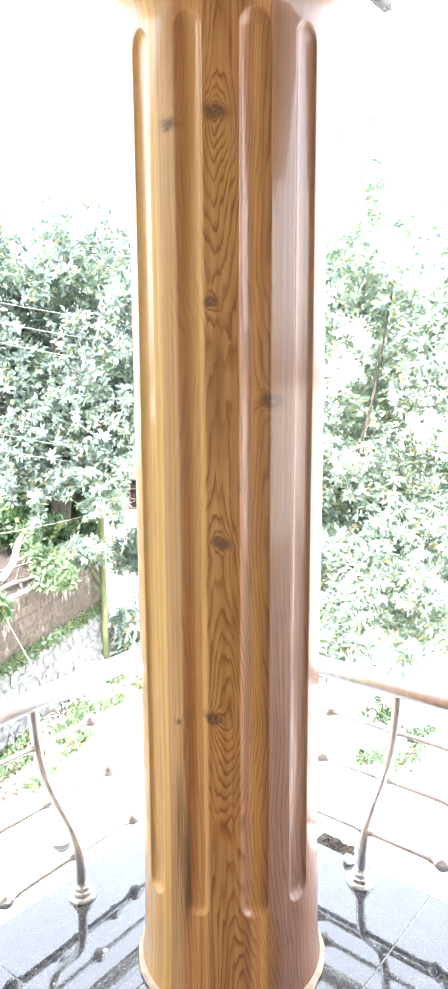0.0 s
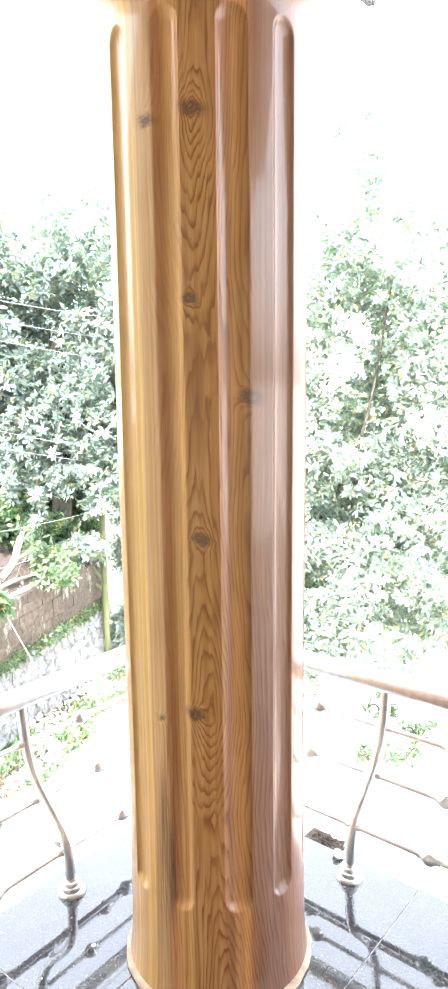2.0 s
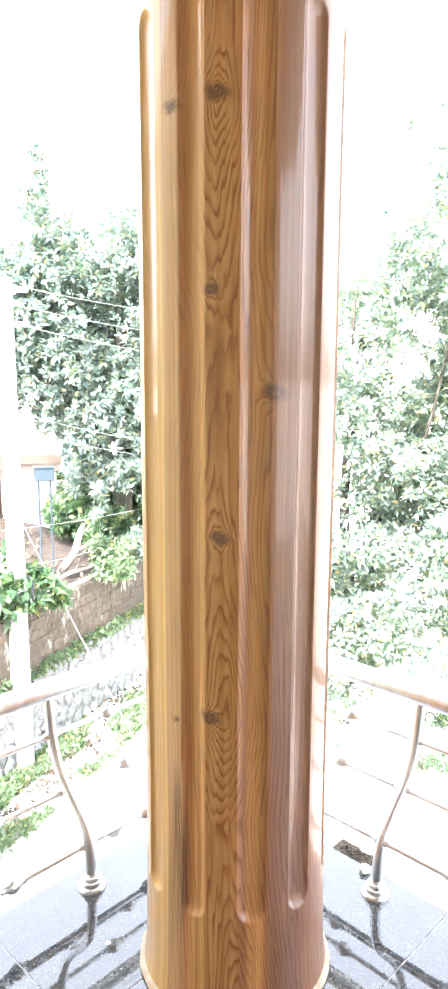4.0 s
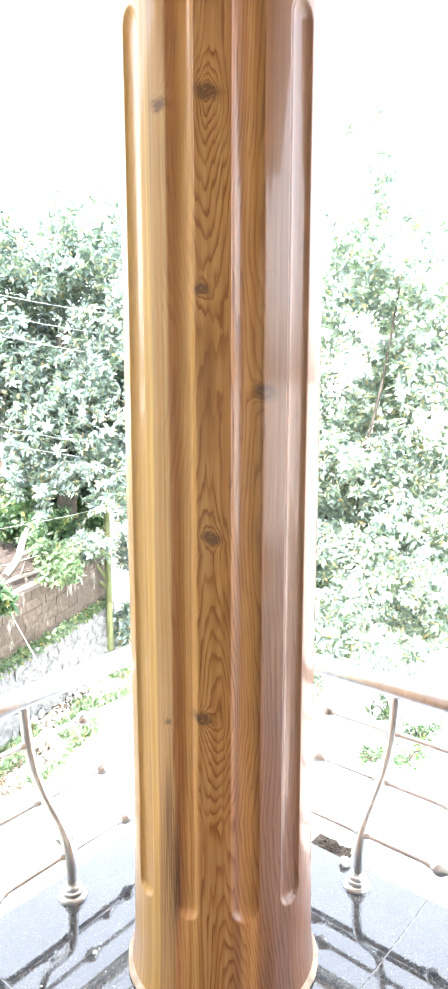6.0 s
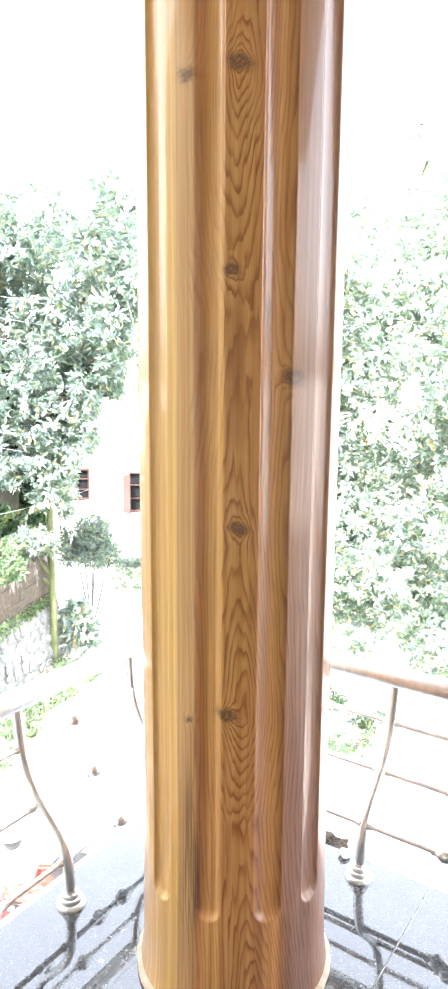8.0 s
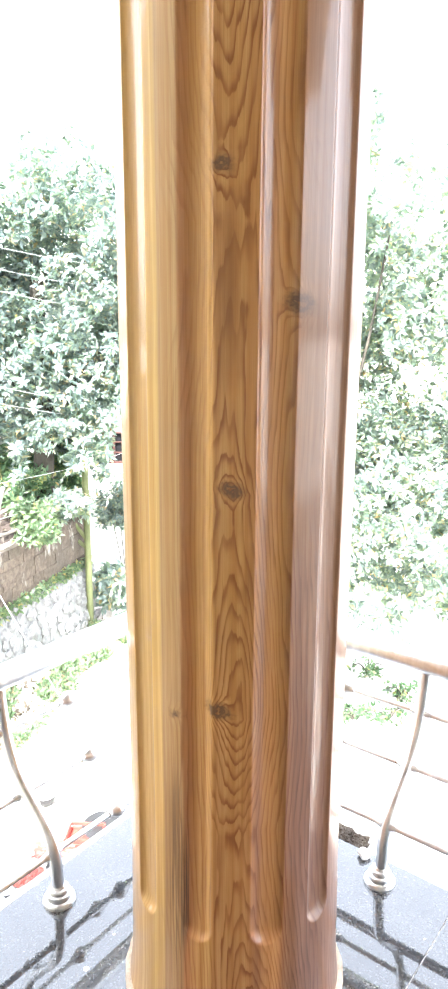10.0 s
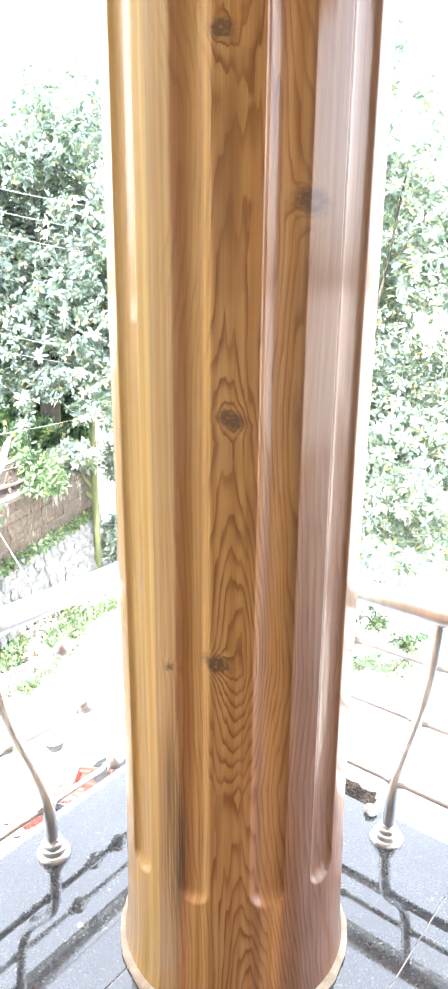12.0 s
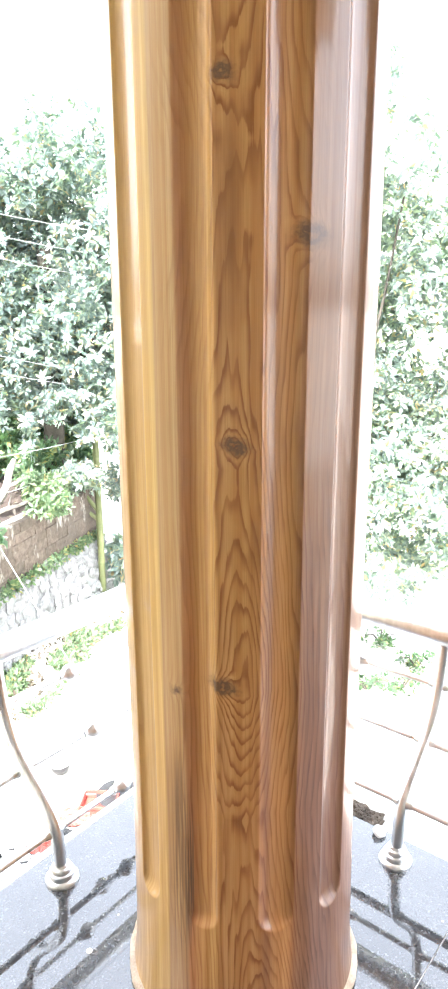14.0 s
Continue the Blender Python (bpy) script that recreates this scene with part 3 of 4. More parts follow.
# ---- leaves ----
def leaves(name, spots, size, material, parent, per=8, droop=0.25, seed=1, kind="", label=""):
    """Many small pointed leaves in rosettes round the spots, as one mesh."""
    rng = np.random.default_rng(seed)
    n = len(spots)
    centre = np.repeat(np.asarray(spots, float), per, axis=0)
    m = len(centre)
    axis = rng.normal(size=(n, 3)) * 0.55 + np.array([0.25, -0.35, 0.6])
    axis /= np.linalg.norm(axis, axis=1)[:, None]
    axis = np.repeat(axis, per, axis=0)
    ref = np.cross(axis, rng.normal(size=(m, 3)))
    ref /= np.linalg.norm(ref, axis=1)[:, None] + 1e-9
    way = ref + axis * rng.uniform(-0.1, 0.7, (m, 1)) + np.array([0, 0, -droop]) * rng.uniform(0.2, 1.4, (m, 1))
    way /= np.linalg.norm(way, axis=1)[:, None]
    side = np.cross(way, axis)
    side /= np.linalg.norm(side, axis=1)[:, None] + 1e-9
    up = np.cross(side, way)
    length = size * rng.uniform(0.6, 1.25, (m, 1))
    wide = length * rng.uniform(0.16, 0.24, (m, 1))
    start = centre + way * length * 0.08
    mid = start + way * length * 0.5 - up * wide * 0.15
    tip = start + way * length - up * length * rng.uniform(0.05, 0.3, (m, 1))
    left, right = mid + side * wide + up * wide * 0.45, mid - side * wide + up * wide * 0.45
    verts = np.stack([start, left, tip, right, mid], 1).reshape(-1, 3)
    base = np.arange(m)[:, None] * 5
    tris = (base[:, :, None] + np.array([[0, 4, 1], [1, 4, 2], [2, 4, 3], [3, 4, 0]])[None]).reshape(-1, 3)
    me = bpy.data.meshes.new(name)
    me.vertices.add(len(verts))
    me.vertices.foreach_set("co", verts.astype(np.float32).ravel())
    me.loops.add(len(tris) * 3)
    me.loops.foreach_set("vertex_index", tris.astype(np.int32).ravel())
    me.polygons.add(len(tris))
    me.polygons.foreach_set("loop_start", np.arange(0, len(tris) * 3, 3, dtype=np.int32))
    me.update(calc_edges=True)
    me.materials.append(material)
    ob = new(name, me)
    if parent:
        ob.parent = parent
        ob.matrix_parent_inverse = parent.matrix_world.inverted()
    return tagged(ob, label, "", "", kind)


def clumps(centres, radii, count, seed, hollow=0.55):
    """Spots through a crown made of overlapping uneven clumps, thicker towards the outside."""
    rng = np.random.default_rng(seed)
    centres, radii = np.asarray(centres, float), np.asarray(radii, float)
    share = radii.prod(axis=1) ** (2 / 3)
    pick = rng.choice(len(centres), count, p=share / share.sum())
    d = rng.normal(size=(count, 3))
    d /= np.linalg.norm(d, axis=1)[:, None]
    depth = hollow + (1 - hollow) * rng.uniform(0, 1, (count, 1)) ** 0.7
    depth *= 1 + 0.22 * np.sin(d[:, :1] * 9 + pick[:, None]) * np.sin(d[:, 2:] * 8 + 2 * pick[:, None])
    return centres[pick] + d * depth * radii[pick]


def canopy(yaws, depth, low, top, count, seed, gap=0.0, ragged=1.2):
    """Spots of a wall of foliage between two bearings: uneven, with gaps, and thinning out towards the top."""
    rng = np.random.default_rng(seed)
    out = []
    while len(out) < count:
        yaw, d = rng.uniform(*yaws), rng.uniform(*depth)
        z0, z1 = low(yaw), top(yaw)
        z = rng.uniform(z0, z1)
        p = bearing(yaw, d, z)
        body = 0.6 * noise.noise(p * 0.55) + 0.7 * noise.noise(p * 1.5 + Vector((5, 0, 0))) + 0.25 * noise.noise(p * 4.0)
        edge = min(1.0, (z1 - z) / ragged, 0.35 + (z - z0) / 0.8, (yaw - yaws[0]) / 4.5)
        if body > gap + 0.55 * (1 - edge):
            out.append(p)
    return out


def tree(label, base, trunk, limbs, spots, size, material, seed, per=8, thick=0.25, bark=None):
    """A tapered trunk, limbs and a crown of leaf rosettes."""
    root = thing("tree", label, "tree", base)
    bark = bark or BARK
    inner = Matrix.Translation(-Vector(base))

    def branch(name, line, r, taper):
        bm = tube(smoothed(line, 5), r, 10, taper=taper)
        for v in bm.verts:
            v.co += 0.12 * r * noise.noise_vector(v.co * 3.0)
        bm.transform(inner)
        return part(name, bm, bark, root, smooth=True)
    branch("trunk", [base, *trunk], thick, 0.5)
    for limb in limbs:
        branch("limb", limb, thick * 0.38, 0.25)
    leaves("crown", spots, size, material, root, per, seed=seed, kind="stuff")
    return root


def cloud(middle, spread, n, low, high, seed):
    """Centres and radii of clumps scattered about a middle."""
    rng = np.random.default_rng(seed)
    c = np.asarray(middle) + rng.uniform(-1, 1, (n, 3)) * np.asarray(spread)
    r = rng.uniform(low, high, (n, 1)) * np.array([1.0, 1.0, 0.8])
    return c, r


# ---- trees ----
def big_trees():
    def low(yaw):
        return float(np.interp(yaw, (40.0, 43.0, 45.5, 47.2, 50.8, 51.5, 53.3, 54.0, 56.0, 57.5, 60.0, 66.0), (2.2, 1.2, 0.0, -1.6, -1.7, -1.2, -1.3, -1.4, -0.9, 0.1, 0.8, 0.9))) + 0.3 * math.sin(yaw * 3.0)

    def top(yaw):
        return 5.4 + 0.35 * math.sin(yaw * 0.9) + 0.2 * math.sin(yaw * 2.3) - max(0.0, (yaw - 59.0) * 0.35)
    spots = canopy((39.8, 68.0), (15.2, 19.5), low, top, 17800, 5, -0.12, 0.7)
    base = bearing(52.4, 16.6, WALL_TOP - 0.15)
    tree("broad tree with dense glossy dark green leaves behind the wall", base,
         [base + Vector((0.05, 0.1, 1.6)), base + Vector((-0.1, 0.2, 3.2)), base + Vector((0.1, 0.1, 5.4))],
         [[base + Vector((0, 0.1, 2.4)), base + Vector((1.2, 1.0, 4.0)), base + Vector((2.0, 1.8, 5.2))],
          [base + Vector((0, 0.1, 2.8)), base + Vector((-1.4, -1.0, 4.4)), base + Vector((-2.2, -1.8, 5.8))]],
         spots, 0.16, LEAF_DARK, 11, thick=0.27)
    spots = canopy((8.0, 38.5), (10.8, 14.6), lambda yaw: -3.75 + 0.3 * math.sin(yaw) - (1.6 if abs(yaw - 33.0) < 1.6 else 0.0), lambda yaw: 5.5 + 0.5 * math.sin(yaw * 0.7) + 0.3 * math.sin(yaw * 2.1), 15500, 6, 0.05, 2.2)
    base = bearing(33.5, 13.8, GROUND)
    tree("tall bushy tree with glossy leaves and bare twigs", base,
         [base + Vector((0.1, 0.0, 2.2)), base + Vector((-0.1, -0.1, 4.6)), base + Vector((0.2, -0.2, 7.0)), base + Vector((0.3, -0.2, 7.8))],
         [[base + Vector((0, 0, 3.4)), base + Vector((1.6, -0.4, 5.6)), base + Vector((2.4, -0.8, 8.4))],
          [base + Vector((0, 0, 3.0)), base + Vector((-1.2, -0.8, 5.4)), base + Vector((-1.9, -1.2, 8.2))],
          [base + Vector((0.1, 0, 5.4)), base + Vector((0.6, -1.0, 7.4)), base + Vector((0.8, -1.2, 9.7))]],
         spots, 0.135, LEAF_PALE, 12, thick=0.13)


big_trees()


def palm():
    base = bearing(14.6, 18.5, GROUND)
    root = thing("palm", "coconut palm with feathery drooping fronds", "palm", base)
    part("trunk", tube(smoothed([(0, 0, 0), (0.2, 0.1, 4.5), (0.1, 0.3, 11.8)], 5), 0.16, 10, taper=0.7), BARK, root, smooth=True)
    rng = np.random.default_rng(3)
    for k in range(11):
        a = 2 * math.pi * k / 11 + rng.uniform(-0.2, 0.2)
        lift = rng.uniform(0.2, 1.1)
        out = Vector((math.cos(a), math.sin(a), 0))
        spine = [Vector((0.1, 0.3, 11.8)) + out * (2.4 * t) + Vector((0, 0, lift * 1.6 * t - 1.9 * t * t)) for t in np.linspace(0, 1, 12)]
        bm = tube(spine, 0.03, 5, taper=0.3)
        for p, q in zip(spine[2:], spine[3:] + [spine[-1]]):
            for m in (0.0, 0.25, 0.5, 0.75):
                c = p.lerp(q, m)
                for sgn in (-1, 1):
                    side = out.cross(Vector((0, 0, 1))) * sgn
                    tip = c + side * 0.22 + out * 0.2 + Vector((0, 0, -0.75))
                    w = out * 0.04
                    v = [bm.verts.new(x) for x in (c - w, c + w, tip)]
                    bm.faces.new(v)
        part("frond", bm, PALM_LEAF, root)
    return root


palm()


def shrub(label, at, spread, count, size, material, seed, per=7, name="shrub", lift=0.0):
    root = thing(name, label, "shrub", at)
    rng = np.random.default_rng(seed)
    for k in range(5):
        tip = Vector((rng.uniform(-1, 1) * spread[0] * 0.7, rng.uniform(-1, 1) * spread[1] * 0.7, lift + spread[2] * rng.uniform(0.9, 1.6)))
        part("stem", tube(smoothed([(0, 0, -0.05), tip * 0.5 + Vector((0, 0, 0.1)), tip], 4), 0.018, 6, taper=0.4), BARK, root, smooth=True)
    c, r = cloud((at[0], at[1], at[2] + lift + spread[2]), (spread[0] * 0.6, spread[1] * 0.6, spread[2] * 0.5), 9, max(spread) * 0.35, max(spread) * 0.6, seed)
    leaves("foliage", clumps(c, r, count, seed, 0.3), size, material, root, per, seed=seed, kind="stuff")
    return root


shrub("leafy green shrub hanging over the retaining wall", bearing(61.5, 12.9, WALL_TOP), (0.9, 0.9, 0.55), 420, 0.24, LEAF_LIGHT, 21)
shrub("dark bush beside the bamboo post", bearing(45.9, 18.6, GROUND), (1.0, 0.9, 0.75), 700, 0.13, LEAF_DARK, 22, lift=1.75)
shrub("broad-leaved plant at the foot of the wall", bearing(46.9, 17.2, GROUND), (0.25, 0.25, 0.75), 190, 0.25, LEAF_DARK, 23)
shrub("yellow-green shrub under the tree", bearing(50.3, 16.0, WALL_TOP + 0.05), (0.6, 0.6, 0.4), 230, 0.17, LEAF_PALE, 24)
shrub("fern-like undergrowth under the tree", bearing(55.2, 17.4, WALL_TOP + 0.4), (1.0, 0.9, 0.7), 650, 0.2, LEAF_LIGHT, 25)
shrub("low weed in the pale yard", bearing(25.8, 14.3, GROUND), (0.4, 0.4, 0.12), 34, 0.11, LEAF_LIGHT, 27, name="weed")
shrub("low weed in the pale yard", bearing(24.0, 12.5, GROUND), (0.4, 0.4, 0.12), 34, 0.11, LEAF_LIGHT, 28, name="weed")
shrub("low weed in the pale yard", bearing(26.8, 12.3, GROUND), (0.35, 0.35, 0.12), 34, 0.11, LEAF_LIGHT, 29, name="weed")
shrub("low weed in the pale yard", bearing(22.8, 13.4, GROUND), (0.4, 0.4, 0.12), 34, 0.11, LEAF_LIGHT, 31, name="weed")
shrub("leafy green shrub hanging over the retaining wall", bearing(58.9, 12.7, WALL_TOP), (0.5, 0.5, 0.45), 230, 0.2, LEAF_LIGHT, 32)
shrub("pale yellow-green shrub behind the retaining wall", bearing(52.9, 14.7, WALL_TOP), (0.5, 0.5, 0.4), 230, 0.15, GRASS, 33)
shrub("pale yellow-green shrub behind the retaining wall", bearing(53.9, 15.4, WALL_TOP), (0.55, 0.5, 0.45), 260, 0.15, GRASS, 34)
shrub("tangled undergrowth beside the tree trunk", bearing(53.2, 16.2, WALL_TOP), (0.6, 0.6, 0.7), 420, 0.17, LEAF_LIGHT, 35)


def ground_cover():
    rng = np.random.default_rng(40)
    spots = canopy((49.5, 57.0), (17.6, 19.4), lambda yaw: WALL_TOP + 0.2, lambda yaw: -0.5, 3600, 46, -0.05, 1.4)
    leaves("undergrowth", spots, 0.17, LEAF_LIGHT, None, 7, seed=46, kind="stuff", label="tangled light green undergrowth below the trees")
    n = 3600
    s, o = rng.uniform(4.5, WALL_LENGTH - 0.3, n), 0.25 + 1.3 * rng.uniform(0, 1, n) ** 1.4
    keep = np.array([noise.noise(Vector((a * 0.9, b * 1.4, 0))) for a, b in zip(s, o)]) > -0.02
    spots = [wall_at(a, b, GROUND + 0.04) for a, b, k in zip(s, o, keep) if k]
    leaves("grass", spots, 0.11, GRASS, None, 6, -0.4, 41, "stuff", "patchy grass along the foot of the wall")
    spots = [wall_at(a, b, GROUND + 0.03) for a, b in zip(rng.uniform(4.5, WALL_LENGTH, 420), rng.uniform(0.2, 1.3, 420))]
    leaves("leaf_litter", spots, 0.13, LITTER, None, 3, 0.1, 42, "stuff", "dry brown leaves fallen along the wall")
    spots = [wall_at(a, b, MOSS_Z + 0.02 + c) for a, b, c in zip(rng.uniform(3.0, WALL_LENGTH, 1100), rng.uniform(-0.02, 0.12, 1100), rng.uniform(-0.12, 0.12, 1100))]
    leaves("moss", spots, 0.11, GRASS, None, 5, 0.3, 43, "stuff", "green moss and ferns on the ledge of the wall")
    spots = [wall_at(a, -b, WALL_TOP - 0.1 + 0.11 * b) for a, b in zip(rng.uniform(2.0, WALL_LENGTH, 420), rng.uniform(0.3, 5, 420))]
    leaves("leaf_litter", spots, 0.16, LITTER, None, 3, 0.0, 44, "stuff", "dry leaves on the soil behind the wall")
    spots = [bearing(a, d, GROUND + 0.05) for a, d in zip(rng.uniform(36, 44, 500), rng.uniform(22.0, 24.5, 500))]
    leaves("grass", spots, 0.09, GRASS, None, 5, -0.4, 45, "stuff", "grass strip in front of the white house")
    spots = [bearing(a, d, GROUND + h) for a, d, h in zip(rng.uniform(38.5, 43.6, 420), rng.uniform(24.7, 25.1, 420), rng.uniform(0.05, 0.3, 420))]
    leaves("hedge", spots, 0.10, LEAF_DARK, None, 6, 0.0, 47, "stuff", "low clipped hedge before the white house")


ground_cover()


# ---- posts, cables and the yard's clutter ----
def utility_pole():
    foot = Vector((-10.7, 6.05, GROUND))
    root = thing("utility_pole", "pale concrete utility pole with cross arms", "utility pole", foot)
    top = Vector((-0.22, 0.18, 8.5))
    bm = bmesh.new()
    rings = []
    for t in (0.0, 0.5, 1.0):
        c, w = top * t, 0.16 - 0.06 * t
        rings.append([bm.verts.new(c + Vector((sx * w, sy * w * 0.8, 0))) for sx, sy in ((-1, -1), (1, -1), (1, 1), (-1, 1))])
    for a, b in zip(rings, rings[1:]):
        for i in range(4):
            bm.faces.new((a[i], a[(i + 1) % 4], b[(i + 1) % 4], b[i]))
    bm.faces.new(rings[-1])
    bmesh.ops.bevel(bm, geom=[e for e in bm.edges], offset=0.012, segments=2, affect="EDGES")
    part("shaft", bm, POLE_MAT, root)
    for z in (7.75, 8.3):
        arm = box(-0.38, 0.38, -0.04, 0.04, z - 0.04, z + 0.04, 0.008)
        bmesh.ops.transform(arm, matrix=pose(top.x * z / 8.5, top.y * z / 8.5, 0, 0, 0, 40), verts=arm.verts)
        bar = part("cross_arm", arm, POLE_MAT, root)
        for k in (-0.33, 0.33):
            cup = lathe([(0.02, z + 0.04), (0.035, z + 0.06), (0.02, z + 0.09), (0.035, z + 0.12), (0.015, z + 0.15)], 10)
            bmesh.ops.transform(cup, matrix=pose(top.x * z / 8.5, top.y * z / 8.5, 0, 0, 0, 40) @ Matrix.Translation((k, 0, 0)), verts=cup.verts)
            part("insulator", cup, PALE_PLASTIC, bar)
    coil = []
    for k in range(60):
        a = k * 0.55
        coil.append(Vector((0.25 + 0.16 * math.cos(a) * (0.7 + 0.3 * math.sin(k)), 0.12, 3.35 + 0.22 * math.sin(a + 0.2 * math.sin(k * 0.7)))))
    part("cable_coil", tube(coil, 0.009, 5), BLACK_PLASTIC, root, "loose coil of black cable")
    return root


utility_pole()


def cable(a, b, sag, r=0.0055, label="pale overhead cable from the utility pole"):
    a, b = Vector(a), Vector(b)
    line = [a.lerp(b, k / 20) - Vector((0, 0, sag * 4 * (k / 20) * (1 - k / 20))) for k in range(21)]
    root = tagged(new("cable", mesh_of("cable", tube(line, r, 6), CABLE, True)), label, "cable", "overhead cables")
    return root


for k, (z0, z1, far) in enumerate(((2.95, 3.3, 35.0), (2.65, 2.6, 35.5), (2.35, 1.9, 36.0), (0.9, -1.0, 38.0), (0.6, -1.35, 38.4), (-1.2, -1.45, 40.0))):
    cable((-11.0, 6.0, z0), bearing(far, 24.0, z1), 0.35)
cable((-10.9, 6.1, -0.6), bearing(51.0, 12.6, GROUND), 0.02, 0.007, "slanting stay wire of the utility pole")
cable((-11.0, 6.0, -1.9), bearing(44.0, 22.0, -2.0), 0.4)


def meter_box():
    at = bearing(58.1, 15.2, WALL_TOP + 0.15)
    root = thing("meter_box", "blue-grey metal meter box on two pale legs", "meter box", at, 58.8)
    part("box", box(-0.2, 0.2, -0.09, 0.09, 1.90, 2.18, 0.02), BLUE_GREY, root)
    part("hood", box(-0.22, 0.22, -0.12, 0.1, 2.17, 2.20, 0.006), BLUE_GREY, root)
    for x in (-0.12, 0.12):
        part("leg", tube([(x, 0, -0.1), (x, 0, 1.92)], 0.018, 10), BLUE_GREY, root, smooth=True)
    return root


meter_box()


def bamboo_post():
    at = Vector((-12.62, 10.98, GROUND))
    root = thing("bamboo_post", "yellow-green bamboo post at the end of the wall", "post", at)
    profile = []
    z = 0.0
    while z < 4.1:
        profile += [(0.082, z), (0.078, z + 0.04), (0.078, z + 0.40), (0.083, z + 0.435)]
        z += 0.44
    part("culm", lathe(profile, 16), PALE_BARK, root, smooth=True)
    for k, (a, b) in enumerate((((0.0, 0, 1.9), (-1.0, -0.9, 3.2)), ((0.0, 0, 2.1), (-0.6, -0.9, 3.9)))):
        part("prop", tube([a, ((a[0] + b[0]) / 2, (a[1] + b[1]) / 2 - 0.05, (a[2] + b[2]) / 2), b], 0.05, 8, taper=0.7), PALE_BARK, root, smooth=True)
    return root


bamboo_post()


def pierced(x0, x1, y0, y1, z0, z1, holes):
    """A wall with openings, as one mesh of blocks round them."""
    bm = bmesh.new()
    xs = sorted({x0, x1, *[v for h in holes for v in h[:2]]})
    zs = sorted({z0, z1, *[v for h in holes for v in h[2:]]})
    for a, b in zip(xs, xs[1:]):
        for c, d in zip(zs, zs[1:]):
            if not any(h[0] <= a and b <= h[1] and h[2] <= c and d <= h[3] for h in holes):
                box(a, b, y0, y1, c, d, bm=bm)
    bmesh.ops.remove_doubles(bm, verts=bm.verts, dist=0.001)
    return bm


def window(parent, x0, x1, z0, z1, y, shutters=0, open_leaf=False, bars=0, wood=None, glass=None, look_of="red-brown wooden frame"):
    """A framed window set into a facade that faces -y."""
    d = y + 0.06
    wood, glass = wood or BROWN_WOOD, glass or DARK_PANE
    # a dark pane stands in for the unlit room behind the opening
    w = part("window", box(x0 + 0.02, x1 - 0.02, d + 0.12, d + 0.14, z0 + 0.02, z1 - 0.02), glass, parent, "window pane, dark where it stands for the unlit room")
    for a in ((x0, x0 + 0.07, z0, z1), (x1 - 0.07, x1, z0, z1), (x0 + 0.07, x1 - 0.07, z0, z0 + 0.07), (x0 + 0.07, x1 - 0.07, z1 - 0.07, z1)):
        part("frame", box(a[0], a[1], d - 0.03, d + 0.10, a[2], a[3], 0.006), wood, w, look_of)
    for k in range(shutters):
        xm = x0 + (x1 - x0) * (k + 1) / (shutters + 1)
        part("mullion", box(xm - 0.035, xm + 0.035, d - 0.02, d + 0.10, z0 + 0.07, z1 - 0.07), wood, w)
    for k in range(bars):
        xm = x0 + 0.07 + (x1 - x0 - 0.14) * (k + 1) / (bars + 1)
        part("bar", tube([(xm, d + 0.05, z0 + 0.07), (xm, d + 0.05, z1 - 0.07)], 0.012, 6), wood, w)
    for k in (1, 2):
        zz = z0 + (z1 - z0) * k / 3
        part("rail", box(x0 + 0.07, x1 - 0.07, d + 0.0, d + 0.095, zz - 0.02, zz + 0.02), wood, w)
    if open_leaf:
        leaf_bm = box(0.0, 0.5, -0.02, 0.02, z0 + 0.02, z1 - 0.02, 0.006)
        bmesh.ops.transform(leaf_bm, matrix=pose(x0 + 0.03, d - 0.05, 0, 0, 0, -62), verts=leaf_bm.verts)
        part("shutter", leaf_bm, BROWN_WOOD, w, "open red-brown shutter")
    return w


def white_house():
    root = thing("house", "white two-storey house with red-brown shuttered windows", "house", bearing(42.0, 27.0, GROUND), 42.0)
    part("wall", pierced(-4.2, 6.0, 0.06, 0.31, -0.3, 8.2, ((-2.68, -1.72, 2.05, 3.25), (-0.48, 0.9, 1.55, 3.1), (0.1, 1.1, 5.6, 6.7))), PAINT, root)
    part("side_wall", box(-4.2, 6.0, 0.311, 6.0, -0.3, 8.2), PAINT, root)
    part("plinth", box(-4.25, 6.05, -0.05, 0.06, -0.3, 0.5, 0.01), CONCRETE, root)
    part("sunshade", box(-4.3, 6.1, -0.75, 0.06, 4.35, 4.47, 0.01), PAINT, root)
    part("roof", box(-4.6, 6.4, -0.8, 6.4, 8.2, 8.36, 0.01), ROOF_SHEET, root)
    window(root, -2.68, -1.72, 2.05, 3.25, 0.0, 1)
    window(root, -0.48, 0.9, 1.55, 3.1, 0.0, 0, True)
    window(root, 0.1, 1.1, 5.6, 6.7, 0.0, 1, True, wood=PALE_PLASTIC, glass=PALE_GLASS, look_of="white painted frame")
    part("plaque", box(-1.15, -0.75, 0.02, 0.06, 2.45, 2.8, 0.006), OCHRE, root, "small ochre wall plaque")
    return root


